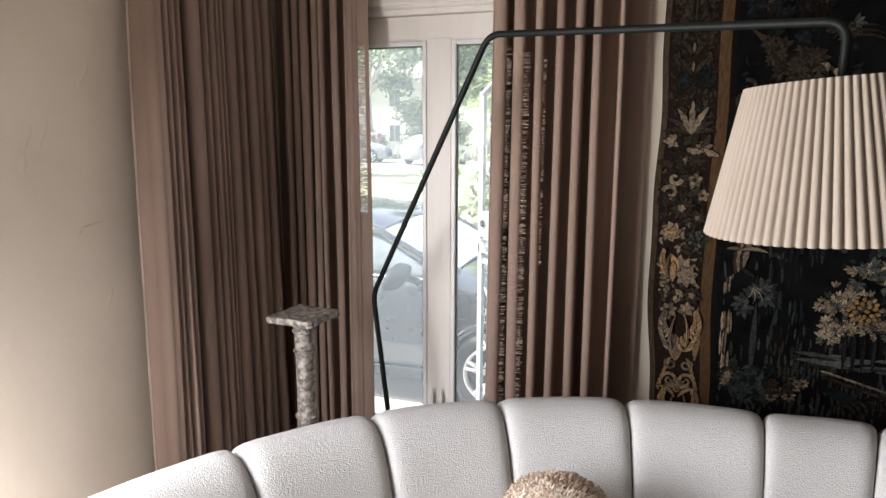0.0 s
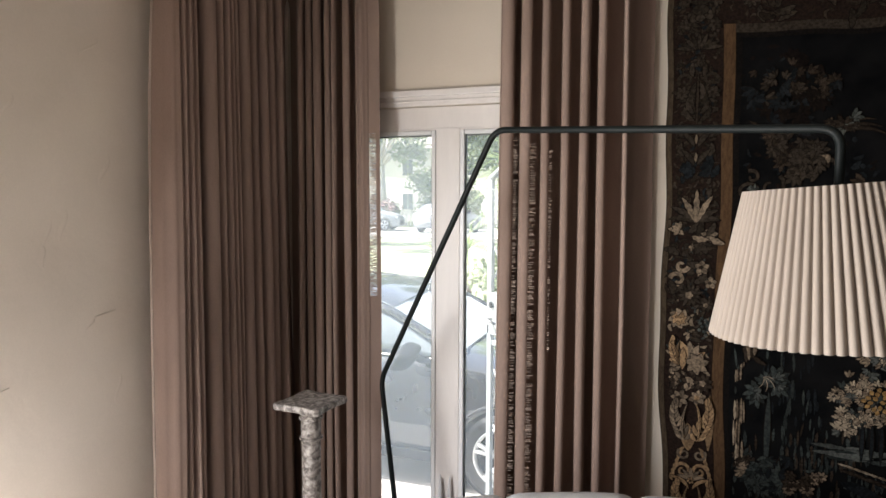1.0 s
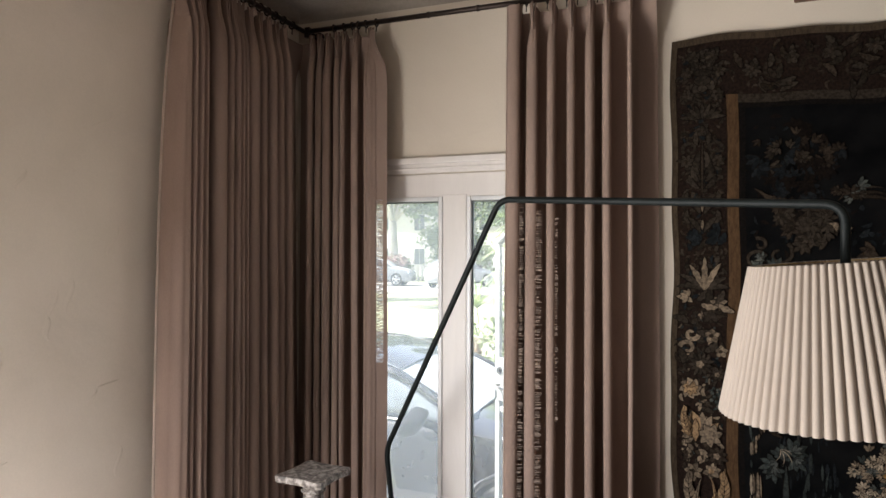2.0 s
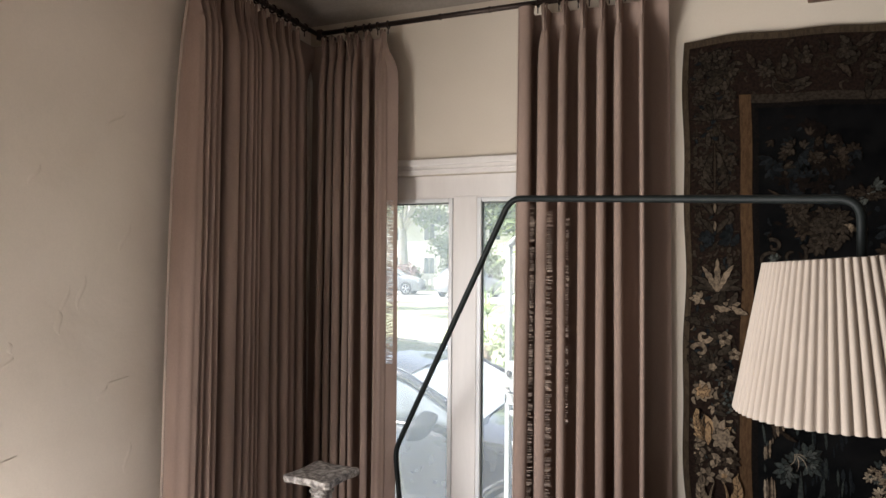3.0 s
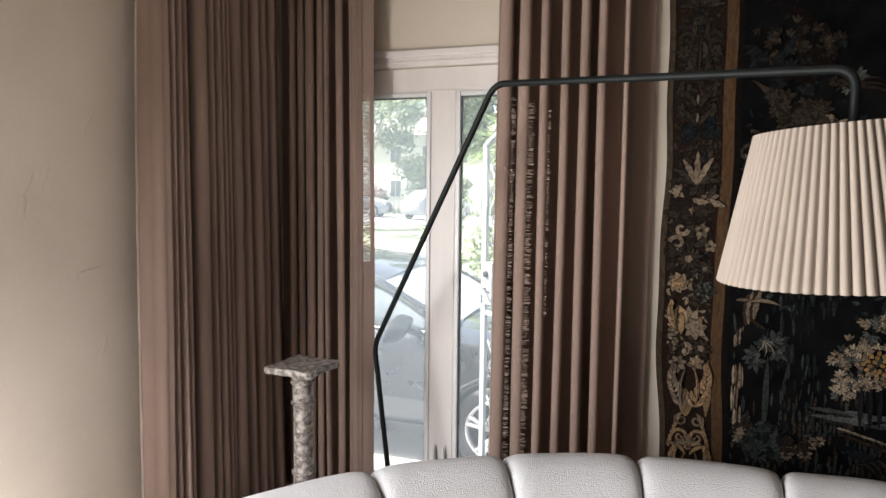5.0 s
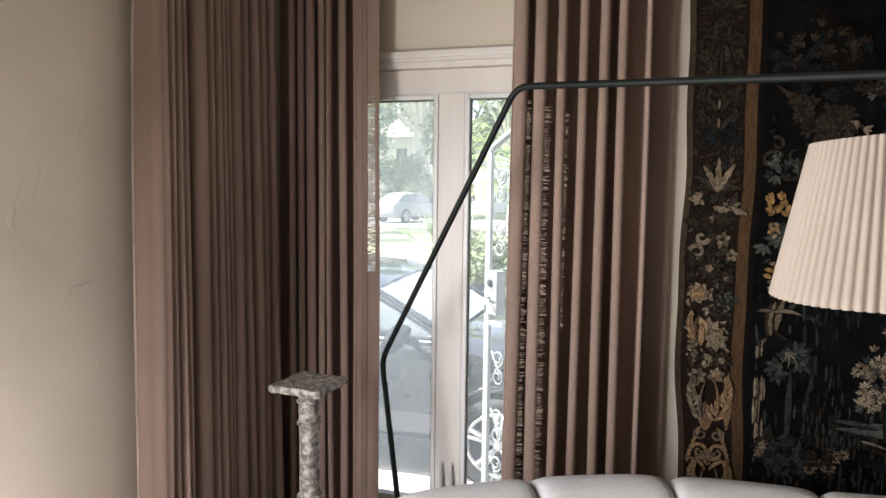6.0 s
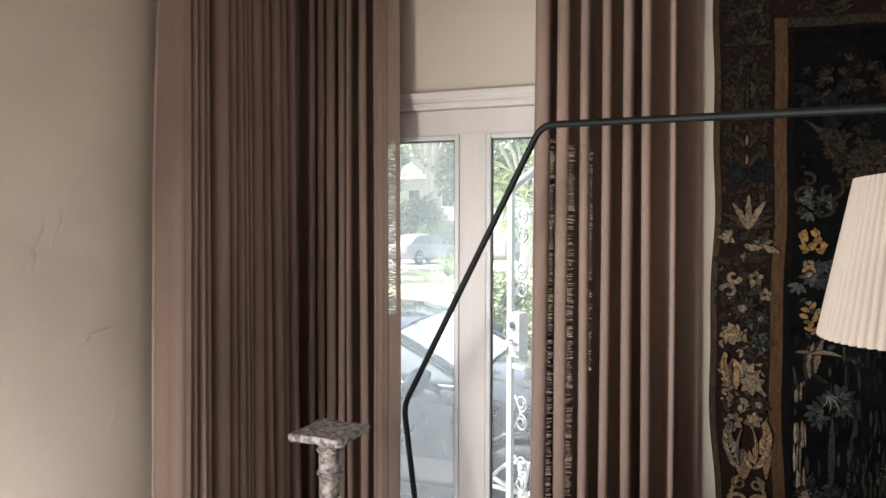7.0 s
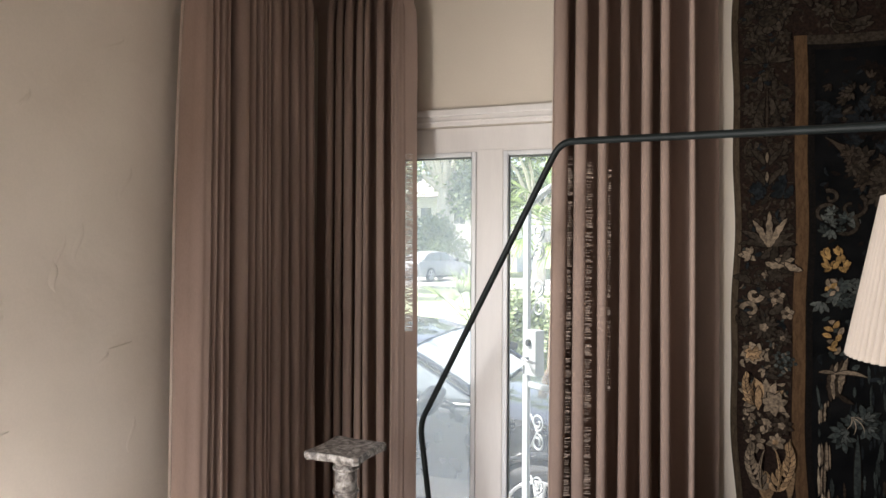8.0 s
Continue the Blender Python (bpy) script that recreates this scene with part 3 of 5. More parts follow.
    for u, w, z0, z1 in ladders:
        bm = bmesh.new()
        r = random.Random(int(u * 1000))
        z = z1
        while z > z0:
            t = r.uniform(0.0012, 0.0034)
            if r.random() < 0.85:
                x0, x1 = u - 0.006 + r.uniform(0, 0.004), u + w * r.uniform(0.45, 1.0)
                tilt = r.uniform(-0.003, 0.003)
                dd = depth * 0.89
                ends = [(x0, dd, z), (x1, dd - 0.006, z + tilt), (x1, dd - 0.006, z + tilt - t), (x0, dd, z - t)]
                off = (u - mid) * flare * ((top - z) / (top - bottom) - 0.45)
                front = [bm.verts.new(place(a + off, b, c)) for a, b, c in ends]
                back = [bm.verts.new(place(a + off, b - 0.0015, c)) for a, b, c in ends]
                bm.faces.new(front), bm.faces.new(back[::-1])
                for k in range(4):
                    bm.faces.new((front[k], back[k], back[(k + 1) % 4], front[(k + 1) % 4]))
            z -= t + r.choice((0.002, 0.003, 0.005, 0.009)) * r.uniform(0.7, 1.3)
        bmesh.ops.recalc_face_normals(bm, faces=bm.faces[:])
        tagged(part("openwork_threads", bm, M_THREAD, ob, "loose cross threads of an openwork strip"), kind="stuff")
    if lining:
        u, w = lining
        rows = [[place(u + sweep * math.exp((z - top) / 0.45) + (u - mid) * flare * ((top - z) / (top - bottom) - 0.45) + e * w, depth * (hem - 0.1 * abs(e)) + 0.003, z) for e in (-1, -0.3, 0.3, 1)] for z in zs]
        part("edge_hem", grid_mesh(rows), M_LINING, ob, "pale rolled lining edge of the curtain", True)
    return ob


def place_north(u, d, z):
    return (u, -0.036 - d * 0.93, z)


def place_west(u, d, z):
    return (XW + 0.03 + d, u, z)


FOLDS_NE = [(1.372, 1.440), (1.466, 1.524), (1.568, 1.612), (1.658, 1.700), (1.746, 1.791), (1.822, 1.864), (1.934, 1.962)]
FOLDS_NW = [(0.272, 0.308), (0.318, 0.358), (0.368, 0.417), (0.428, 0.468), (0.479, 0.508), (0.538, 0.583), (0.618, 0.692)]
FOLDS_W = [(-1.105, -1.019), (-1.006, -0.981), (-0.973, -0.948), (-0.940, -0.907), (-0.868, -0.788), (-0.776, -0.738), (-0.729, -0.705), (-0.697, -0.674),
           (-0.666, -0.642), (-0.630, -0.548), (-0.536, -0.484), (-0.468, -0.416), (-0.398, -0.344), (-0.328, -0.274)]
FOLDS_W = FOLDS_W[:1] + [((a + b) / 2 - (b - a) * 0.43, (a + b) / 2 + (b - a) * 0.43) for a, b in FOLDS_W[1:]]

curtain("curtain", "mauve-brown linen curtain with pinch pleats beside the glazed door", [(2.18 + (a - 2.18) * 0.985, 2.18 + (b - 2.18) * 0.985) for a, b in FOLDS_NE], place_north, 0.19, False, 3.005, 0.012, 0.06,
        ladders=((1.4515, 0.024, 0.35, 2.08), (1.534, 0.026, 0.1, 2.05), (1.6205, 0.014, 1.1, 2.02)), lining=(1.386, 0.004), saw=True, tail=0.095)
curtain("curtain", "mauve-brown linen curtain drawn into the room corner", FOLDS_NW, place_north, 0.135, False, 3.005, 0.012, 0.06,
        band=(0.692, 0.727, 0.748, 2.13, 1.30), saw=True, flat_from=0.03, pocket=0.11)
curtain("curtain", "wide mauve-brown linen curtain with many narrow folds on the plaster wall", FOLDS_W, place_west, 0.13, True, 3.000, 0.012, 0.10,
        lining=(-1.106, 0.0035), hem=0.36, tail=0.22, sweep=0.09)
curtain_rod((XW + ROD_OFF, -ROD_OFF, ROD_Z), (2.20, -ROD_OFF, ROD_Z), [0.18, 0.24, 0.29, 0.325, 0.37, 0.43, 1.22, 1.32, 1.41, 1.46, 1.55, 1.62, 1.66, 1.76, 1.9],
            "dark bronze curtain rod over the glazed door", (0.02, 1.96 - 0.02), (0.72, 0.98))
curtain_rod((XW + ROD_OFF, -1.19, ROD_Z), (XW + ROD_OFF, -ROD_OFF - 0.014, ROD_Z), [0.05, 0.15, 0.2, 0.25, 0.33, 0.38, 0.44, 0.5, 0.56, 0.62, 0.68, 0.74, 0.8, 0.87, 0.95],
            "dark bronze curtain rod on the plaster wall", (0.03,))


# ---- tapestry ----
TAP_R, TAP_B, TAP_T = 4.6, 0.06, 2.815
rng = random.Random(7)


def tap_edge(z):
    return 2.112 + 0.006 * math.sin(4.3 * z) + 0.004 * math.sin(11 * z + 1) + 0.03 * max(0.0, (1.2 - z) / 0.8) ** 1.5


def tap_y(x, z):
    return -0.016 - 0.006 * math.sin(2.3 * x + 0.7 * z) - 0.004 * math.sin(5.1 * x - 1.9 * z)


def tap_patch(x0, x1, z0, z1, off, nx, nz, sheared=True):
    rows = []
    for j in range(nz + 1):
        z = z0 + (z1 - z0) * j / nz
        row = []
        for i in range(nx + 1):
            x = x0 + (x1 - x0) * i / nx
            if sheared:
                x += (tap_edge(z) - 2.112) * max(0.0, 1 - (x - 2.112) / 0.9)
            droop = 0.008 * math.sin(x * 6) + 0.004 * math.sin(x * 17)
            row.append((x, tap_y(x, z) - off, z + droop * (z > 2.4)))
        rows.append(row)
    return grid_mesh(rows)


def add_motif(bm, x, z, angle, length, width, lobes=0, off=0.003, bend=0.0):
    """A woven leaf or petal: a flat lobed outline with a raised rib."""
    if x < 2.345:
        x = max(x, tap_edge(z) + 0.034 + 0.55 * max(0.0, -math.cos(angle + bend)) * length)
    n = 7 + lobes * 3
    left, right, rib = [], [], []
    for k in range(n + 1):
        u = k / n
        w = width * math.sin(math.pi * min(1, u * 0.97 + 0.02)) ** 0.8
        if lobes:
            w *= 0.72 + 0.38 * abs(math.sin(math.pi * lobes * u))
        a = angle + bend * u
        cx, cz = x + math.cos(a) * length * u, z + math.sin(a) * length * u
        nx, nz = -math.sin(a), math.cos(a)
        px, pz = cx + nx * w, cz + nz * w
        qx, qz = cx - nx * w, cz - nz * w
        left.append(bm.verts.new((px, tap_y(px, pz) - off, pz)))
        right.append(bm.verts.new((qx, tap_y(qx, qz) - off, qz)))
        rib.append(bm.verts.new((cx, tap_y(cx, cz) - off - 0.0005, cz)))
    for k in range(n):
        bm.faces.new((left[k], left[k + 1], rib[k + 1], rib[k]))
        bm.faces.new((rib[k], rib[k + 1], right[k + 1], right[k]))


def add_scroll(bm, x, z, size, turns, hand, start, width=0.008, off=0.0035):
    pts = [(x + hand * math.cos(start + a) * size * (1 - 0.75 * a / (turns * math.tau)),
            z + math.sin(start + a) * size * (1 - 0.75 * a / (turns * math.tau))) for a in np.linspace(0, turns * math.tau, 16)]
    prev = None
    for i, (px, pz) in enumerate(pts):
        qx, qz = pts[min(i + 1, 15)]
        ox, oz = pts[max(i - 1, 0)]
        d = Vector((qx - ox, qz - oz)).normalized()
        w = width * (1 - 0.5 * i / 15)
        a = bm.verts.new((px - d.y * w, tap_y(px, pz) - off, pz + d.x * w))
        b = bm.verts.new((px + d.y * w, tap_y(px, pz) - off, pz - d.x * w))
        if prev:
            bm.faces.new((prev[0], a, b, prev[1]))
        prev = (a, b)


def tapestry():
    ob = thing("tapestry", (3.3, -0.02, TAP_B), "large dark woven tapestry with flowered border, trees and leaves", "tapestry")
    part("backing", box((2.16, -0.006, TAP_B + 0.02), (TAP_R - 0.02, -0.001, TAP_T - 0.03)), M_TAP_BAND, ob)
    part("field", tap_patch(2.40, TAP_R - 0.29, TAP_B + 0.28, 2.525, 0.0, 60, 60), M_TAP_FIELD, ob, "blue-black woven field of the tapestry", True)
    part("border", tap_patch(2.130, 2.345, TAP_B, TAP_T - 0.02, 0.0, 8, 80), M_TAP_GROUND, ob, "dark brown woven border", True)
    part("border", tap_patch(2.345, TAP_R, 2.52, TAP_T - 0.02, 0.0004, 80, 8), M_TAP_GROUND, ob, "dark brown woven border", True)
    part("border", tap_patch(2.345, TAP_R, TAP_B, TAP_B + 0.285, 0.0004, 80, 8), M_TAP_GROUND, ob, "dark brown woven border", True)
    part("border", tap_patch(TAP_R - 0.29, TAP_R - 0.02, TAP_B + 0.28, 2.525, 0.0008, 8, 60), M_TAP_GROUND, ob, "dark brown woven border", True)
    part("outer_guard", tap_patch(2.112, 2.137, TAP_B, TAP_T, 0.0025, 3, 80), M_TAP_BAND, ob, "brown woven edge band", True)
    part("outer_guard", tap_patch(2.135, TAP_R, TAP_T - 0.032, TAP_T, 0.0029, 80, 3), M_TAP_BAND, ob, "brown woven edge band", True)
    part("outer_guard", tap_patch(TAP_R - 0.025, TAP_R, TAP_B, TAP_T - 0.03, 0.0032, 3, 60), M_TAP_BAND, ob, "brown woven edge band", True)
    part("guard_line", tap_patch(2.386, 2.414, TAP_B + 0.27, 2.52, 0.0016, 3, 80), M_TAP_LINE, ob, "near-black woven line", True)
    part("guard_line", tap_patch(2.41, TAP_R - 0.3, 2.486, 2.512, 0.0019, 80, 3), M_TAP_LINE, ob, "near-black woven line", True)
    part("inner_guard", tap_patch(2.342, 2.388, TAP_B + 0.24, 2.545, 0.002, 3, 80), M_TAP_TAN, ob, "tan woven inner band", True)
    # top run of the tan band, its shade put into a darker tone
    part("inner_guard", tap_patch(2.388, TAP_R - 0.3, 2.508, 2.545, 0.0024, 80, 3), M_TAP["dim"], ob, "tan woven inner band, darkened for the weak light up there", True)
    part("inner_guard", tap_patch(2.388, TAP_R - 0.3, TAP_B + 0.24, TAP_B + 0.28, 0.0024, 80, 3), M_TAP_TAN, ob, "tan woven inner band", True)

    bms = {tone: bmesh.new() for tone in M_TAP}

    def leaf(tone, x, z, angle, length, width, lobes=0, off=0.004, bend=0.0, rim=0.0035):
        """One woven leaf with the dark outline that sets it off from the ground."""
        add_motif(bms["line"], x - math.cos(angle) * rim, z - math.sin(angle) * rim, angle, length + 2 * rim, width + rim, lobes, off - 0.0004, bend)
        add_motif(bms[tone], x, z, angle, length, width, lobes, off, bend)

    def blossom(tone, heart, x, z, size, petals, off=0.006, turn=0.3):
        for k in range(petals):
            leaf(tone, x, z, turn + k * math.tau / petals, size * rng.uniform(0.88, 1.08), size * 1.9 / petals, 0, off + 0.0006 * k, 0.0, 0.002)
        for k in range(5):
            add_motif(bms[heart], x - 0.1 * size, z, k * math.tau / 5, size * 0.34, size * 0.15, 0, off + 0.0006 * petals + 0.0004 + 0.0002 * k)

    def oak(tone, x, z, size, angle, fingers=5, off=0.006, spread=0.5):
        """A lobed leaf: fingers fanned from its base."""
        for k in range(fingers):
            t = k - (fingers - 1) / 2
            leaf(tone, x, z, angle + t * spread, size * (1 - 0.10 * abs(t)) * rng.uniform(0.9, 1.1), size * 0.17, 2, off + 0.0006 * k, t * 0.12, 0.0022)

    def acanthus(tone, x, z, height, hand, curl=0.16, off=0.006):
        """A tall serrated leaf that curls outward at its tip."""
        n = 9
        for k in range(n):
            u = k / (n - 1)
            px, pz = x + hand * curl * height * math.sin(u * 2.2), z + height * u * 0.84
            size = height * (0.36 - 0.14 * u)
            leaf(tone, px, pz, math.pi / 2 - hand * (1.15 - 0.55 * u), size, size * 0.15, 0, off + 0.0012 * k, hand * 0.5, 0.0022)
            leaf(tone, px, pz, math.pi / 2 + hand * (1.05 - 0.55 * u), size * 0.9, size * 0.15, 0, off + 0.0012 * k + 0.0006, -hand * 0.5, 0.0022)
        leaf(tone, x, z, math.pi / 2 - hand * 0.30, height * 0.9, height * 0.028, 0, off + 0.0108, hand * 0.35, 0.001)
        add_motif(bms["line"], x + hand * 0.01 * height, z + 0.01, math.pi / 2 - hand * 0.30, height * 0.8, height * 0.008, 0, off + 0.0118, hand * 0.35)

    def shift(x, z):
        return x + (tap_edge(z) - 2.112) * max(0.0, 1 - (x - 2.112) / 0.9)

    # upright border, from the foot upwards: lyres with scrolls and fleurons, then tall acanthus pairs
    for z in (0.12, 0.50):
        cx = shift(2.238, z)
        for hand in (-1, 1):
            for k in range(6):
                leaf("ochre", cx + hand * (0.078 - 0.006 * k), z + 0.026 * k, math.pi / 2 - hand * (0.75 - 0.1 * k), 0.042, 0.0085, 0, 0.0055, hand * 0.7, 0.0025)
            add_scroll(bms["ochre"], cx + hand * 0.036, z + 0.055, 0.036, 1.2, hand, 0.4, 0.008, 0.0072)
            add_scroll(bms["tan"], cx + hand * 0.033, z + 0.135, 0.028, 1.1, -hand, 2.4, 0.0065, 0.0076)
            leaf("ochre", cx + hand * 0.008, z - 0.03, math.pi / 2 - hand * 0.35, 0.10, 0.009, 0, 0.0066, -hand * 0.7)
        for k in range(5):
            leaf("tan", cx, z + 0.01, math.pi / 2 + (k - 2) * 0.42, 0.062, 0.009, 0, 0.008 + 0.0003 * k, (k - 2) * 0.2, 0.002)
        blossom("ochre", "umber", cx, z + 0.012, 0.018, 6, 0.0096)
    for z in (0.32, 0.70):
        cx = shift(2.238, z)
        acanthus("tan" if z > 0.5 else "ochre", cx - 0.024, z, 0.19, -1, 0.24)
        acanthus("ochre", cx + 0.030, z, 0.20, 1, 0.24)
        leaf("ochre", cx + 0.080, z - 0.04, math.pi / 2, 0.26, 0.020, 0, 0.0046, 0.0, 0.001)
        leaf("ochre", cx - 0.004, z - 0.05, math.pi / 2 + 0.05, 0.13, 0.030, 0, 0.0052, 0.0, 0.001)
    z, cx = 0.894, shift(2.243, 0.894)
    blossom("tan", "umber", cx - 0.038, z, 0.042, 7)
    blossom("tan", "ochre", cx + 0.040, z + 0.008, 0.038, 6)
    for k in range(8):
        leaf("tan" if k % 2 else "umber", cx + 0.02 * (k - 4), z + 0.045 + 0.01 * (k % 3), rng.uniform(0.4, 2.7), 0.05, 0.012, 2, 0.0046, 0.5)
    leaf("tan", cx - 0.064, z + 0.04, math.pi / 2 + 0.15, 0.05, 0.013, 0)
    blossom("umber", "tan", cx + 0.062, 0.972, 0.046, 9)
    leaf("tan", cx - 0.012, 0.93, math.pi / 2 - 0.5, 0.06, 0.012, 2)
    # great open flower with curling leaves
    cx = shift(2.226, 1.09)
    for k in range(9):
        a = 0.2 + k * 0.42
        leaf(("ochre", "tan", "tan")[k % 3], cx, 1.065, a, 0.098 if k < 6 else 0.07, 0.017, 2, 0.006 + 0.0003 * (k % 4), 0.35)
    acanthus("ochre", cx - 0.03, 1.05, 0.13, -1, 0.22, 0.0075)
    for k in range(7):
        leaf("tan", cx + 0.05, 1.06, k * math.tau / 7, 0.052, 0.015, 0, 0.0085 + 0.0003 * (k % 2), 0.3)
    leaf("ochre", cx - 0.01, 1.03, math.pi / 2, 0.10, 0.014, 2, 0.0105)
    # rose, dark berries, shaggy flower
    for r, n in ((0.048, 8), (0.034, 7), (0.019, 5)):
        for k in range(n):
            leaf("tan" if r > 0.04 else "ochre", shift(2.194, 1.263), 1.263, k * math.tau / n + r * 40, r, r * 0.32, 0, 0.0056 + (0.05 - r) * 0.08 + 0.0002 * k, 0.7, 0.002)
    for k in range(16):
        a, q = k * 2.4, 0.011 * math.sqrt(k)
        for j in range(6):
            add_motif(bms["teal" if k % 3 else "slate"], 2.312 + q * math.cos(a), 1.235 + q * math.sin(a), j * math.tau / 6, 0.0085, 0.0035, 0, 0.0056 + 0.0002 * j)
    blossom("dim", "tan", 2.236, 1.372, 0.054, 13)
    blossom("dim", "tan", 2.305, 1.33, 0.034, 8)
    # thick S-scroll with two five-petal flowers
    for x, z, size, start, hand in ((2.180, 1.440, 0.034, 0.2, -1), (2.196, 1.505, 0.030, 3.3, -1)):
        add_scroll(bms["line"], x, z, size, 0.85, hand, start, 0.0145, 0.0052)
        add_scroll(bms["tan"], x, z, size, 0.85, hand, start, 0.0105, 0.0062)
    blossom("tan", "umber", 2.281, 1.499, 0.032, 5)
    blossom("tan", "umber", 2.318, 1.431, 0.028, 5)
    for x, z, a in ((2.17, 1.55, 2.2), (2.25, 1.56, 0.8), (2.30, 1.56, 2.0), (2.22, 1.52, -0.6), (2.25, 1.43, 0.2), (2.16, 1.37, 1.3)):
        leaf("dim", x, z, a, 0.07, 0.016, 3, 0.0046, 0.5)
    # horn of leaves and the tall plume over it
    for k in range(5):
        leaf("tan", 2.182, 1.668, 1.5 + k * 0.62, 0.036, 0.009, 0, 0.0064 + 0.0003 * k)
    for k in range(7):
        leaf("dim" if k % 2 else "tan", 2.20 + 0.018 * k, 1.645 + 0.008 * math.sin(k * 2), (2.4, 0.5, -0.6, 0.9, -0.4, 0.6, -0.9)[k], 0.072, 0.014, 3, 0.005 + 0.0004 * k, 0.4)
    for k in range(7):
        t = k - 3
        leaf("tan" if abs(t) < 2 else "dim", 2.250 + 0.004 * t, 1.70, math.pi / 2 - t * 0.30, 0.150 - 0.020 * abs(t) + rng.uniform(-0.012, 0.012), 0.0125, 4, 0.0062 + 0.0004 * (3 - abs(t)), -t * 0.18)
    # teal clump, tulips and stems in the upper half, toned down for its weaker light
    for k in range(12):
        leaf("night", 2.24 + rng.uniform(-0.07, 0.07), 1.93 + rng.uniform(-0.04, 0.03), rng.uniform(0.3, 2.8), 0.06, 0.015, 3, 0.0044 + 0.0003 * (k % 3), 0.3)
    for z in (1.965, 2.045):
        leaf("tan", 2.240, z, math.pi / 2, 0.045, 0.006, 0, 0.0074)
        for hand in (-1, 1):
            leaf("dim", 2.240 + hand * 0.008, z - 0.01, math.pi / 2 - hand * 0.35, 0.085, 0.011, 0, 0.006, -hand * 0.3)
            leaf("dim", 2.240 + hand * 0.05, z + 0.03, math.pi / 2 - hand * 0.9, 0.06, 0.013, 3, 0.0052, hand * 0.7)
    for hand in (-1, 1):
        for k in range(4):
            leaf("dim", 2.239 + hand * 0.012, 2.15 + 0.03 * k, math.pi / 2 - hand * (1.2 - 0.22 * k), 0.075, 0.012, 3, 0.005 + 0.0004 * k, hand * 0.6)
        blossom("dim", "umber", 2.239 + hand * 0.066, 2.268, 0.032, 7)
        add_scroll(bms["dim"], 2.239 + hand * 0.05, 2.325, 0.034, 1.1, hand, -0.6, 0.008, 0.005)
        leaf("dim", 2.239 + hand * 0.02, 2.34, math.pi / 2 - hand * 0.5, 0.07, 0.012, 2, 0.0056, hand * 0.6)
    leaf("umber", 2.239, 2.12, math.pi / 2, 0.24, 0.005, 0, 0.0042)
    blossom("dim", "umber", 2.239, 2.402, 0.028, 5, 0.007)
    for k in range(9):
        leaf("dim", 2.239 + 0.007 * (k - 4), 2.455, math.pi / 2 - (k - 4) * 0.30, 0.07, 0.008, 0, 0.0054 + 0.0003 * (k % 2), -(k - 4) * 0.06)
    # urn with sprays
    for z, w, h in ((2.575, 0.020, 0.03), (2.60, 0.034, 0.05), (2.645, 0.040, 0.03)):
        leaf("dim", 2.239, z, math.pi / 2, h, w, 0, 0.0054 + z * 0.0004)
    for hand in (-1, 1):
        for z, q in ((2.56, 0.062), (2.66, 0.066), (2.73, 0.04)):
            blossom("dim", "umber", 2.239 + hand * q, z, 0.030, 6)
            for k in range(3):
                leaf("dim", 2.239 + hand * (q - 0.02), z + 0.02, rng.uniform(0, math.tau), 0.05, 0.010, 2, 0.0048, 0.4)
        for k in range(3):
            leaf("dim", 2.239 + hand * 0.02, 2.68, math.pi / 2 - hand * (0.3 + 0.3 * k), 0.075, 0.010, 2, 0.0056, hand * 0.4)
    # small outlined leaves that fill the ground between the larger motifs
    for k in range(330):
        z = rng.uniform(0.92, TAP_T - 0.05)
        # darker tones higher up paint in the falling light
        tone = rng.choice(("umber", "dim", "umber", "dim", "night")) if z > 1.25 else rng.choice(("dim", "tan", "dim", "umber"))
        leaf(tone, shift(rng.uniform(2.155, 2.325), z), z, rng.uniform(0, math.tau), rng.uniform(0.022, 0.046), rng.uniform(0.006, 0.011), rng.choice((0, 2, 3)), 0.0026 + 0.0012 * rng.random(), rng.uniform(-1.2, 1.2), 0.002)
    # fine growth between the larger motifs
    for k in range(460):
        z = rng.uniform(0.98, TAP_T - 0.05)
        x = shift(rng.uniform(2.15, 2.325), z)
        # again the upper growth is coloured darker to mimic less light
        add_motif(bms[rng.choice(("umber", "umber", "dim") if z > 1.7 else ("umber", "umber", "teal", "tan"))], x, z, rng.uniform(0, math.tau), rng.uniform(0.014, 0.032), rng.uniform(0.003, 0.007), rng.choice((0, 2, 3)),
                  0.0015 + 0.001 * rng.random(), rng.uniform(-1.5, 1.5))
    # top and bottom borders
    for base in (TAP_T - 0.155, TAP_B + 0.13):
        # top border gets the shaded tan, bottom border the lit one
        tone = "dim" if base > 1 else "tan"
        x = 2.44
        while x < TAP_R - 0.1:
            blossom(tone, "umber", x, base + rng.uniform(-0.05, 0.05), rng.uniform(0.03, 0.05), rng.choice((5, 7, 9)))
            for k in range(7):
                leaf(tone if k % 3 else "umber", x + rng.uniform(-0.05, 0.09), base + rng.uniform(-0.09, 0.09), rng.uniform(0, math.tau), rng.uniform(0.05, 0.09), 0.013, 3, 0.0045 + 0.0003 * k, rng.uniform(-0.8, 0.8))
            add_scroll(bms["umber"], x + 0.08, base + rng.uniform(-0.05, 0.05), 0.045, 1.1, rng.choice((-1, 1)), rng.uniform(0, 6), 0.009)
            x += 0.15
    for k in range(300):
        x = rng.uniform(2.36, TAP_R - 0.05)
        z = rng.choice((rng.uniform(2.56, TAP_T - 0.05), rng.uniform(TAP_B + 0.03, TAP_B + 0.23)))
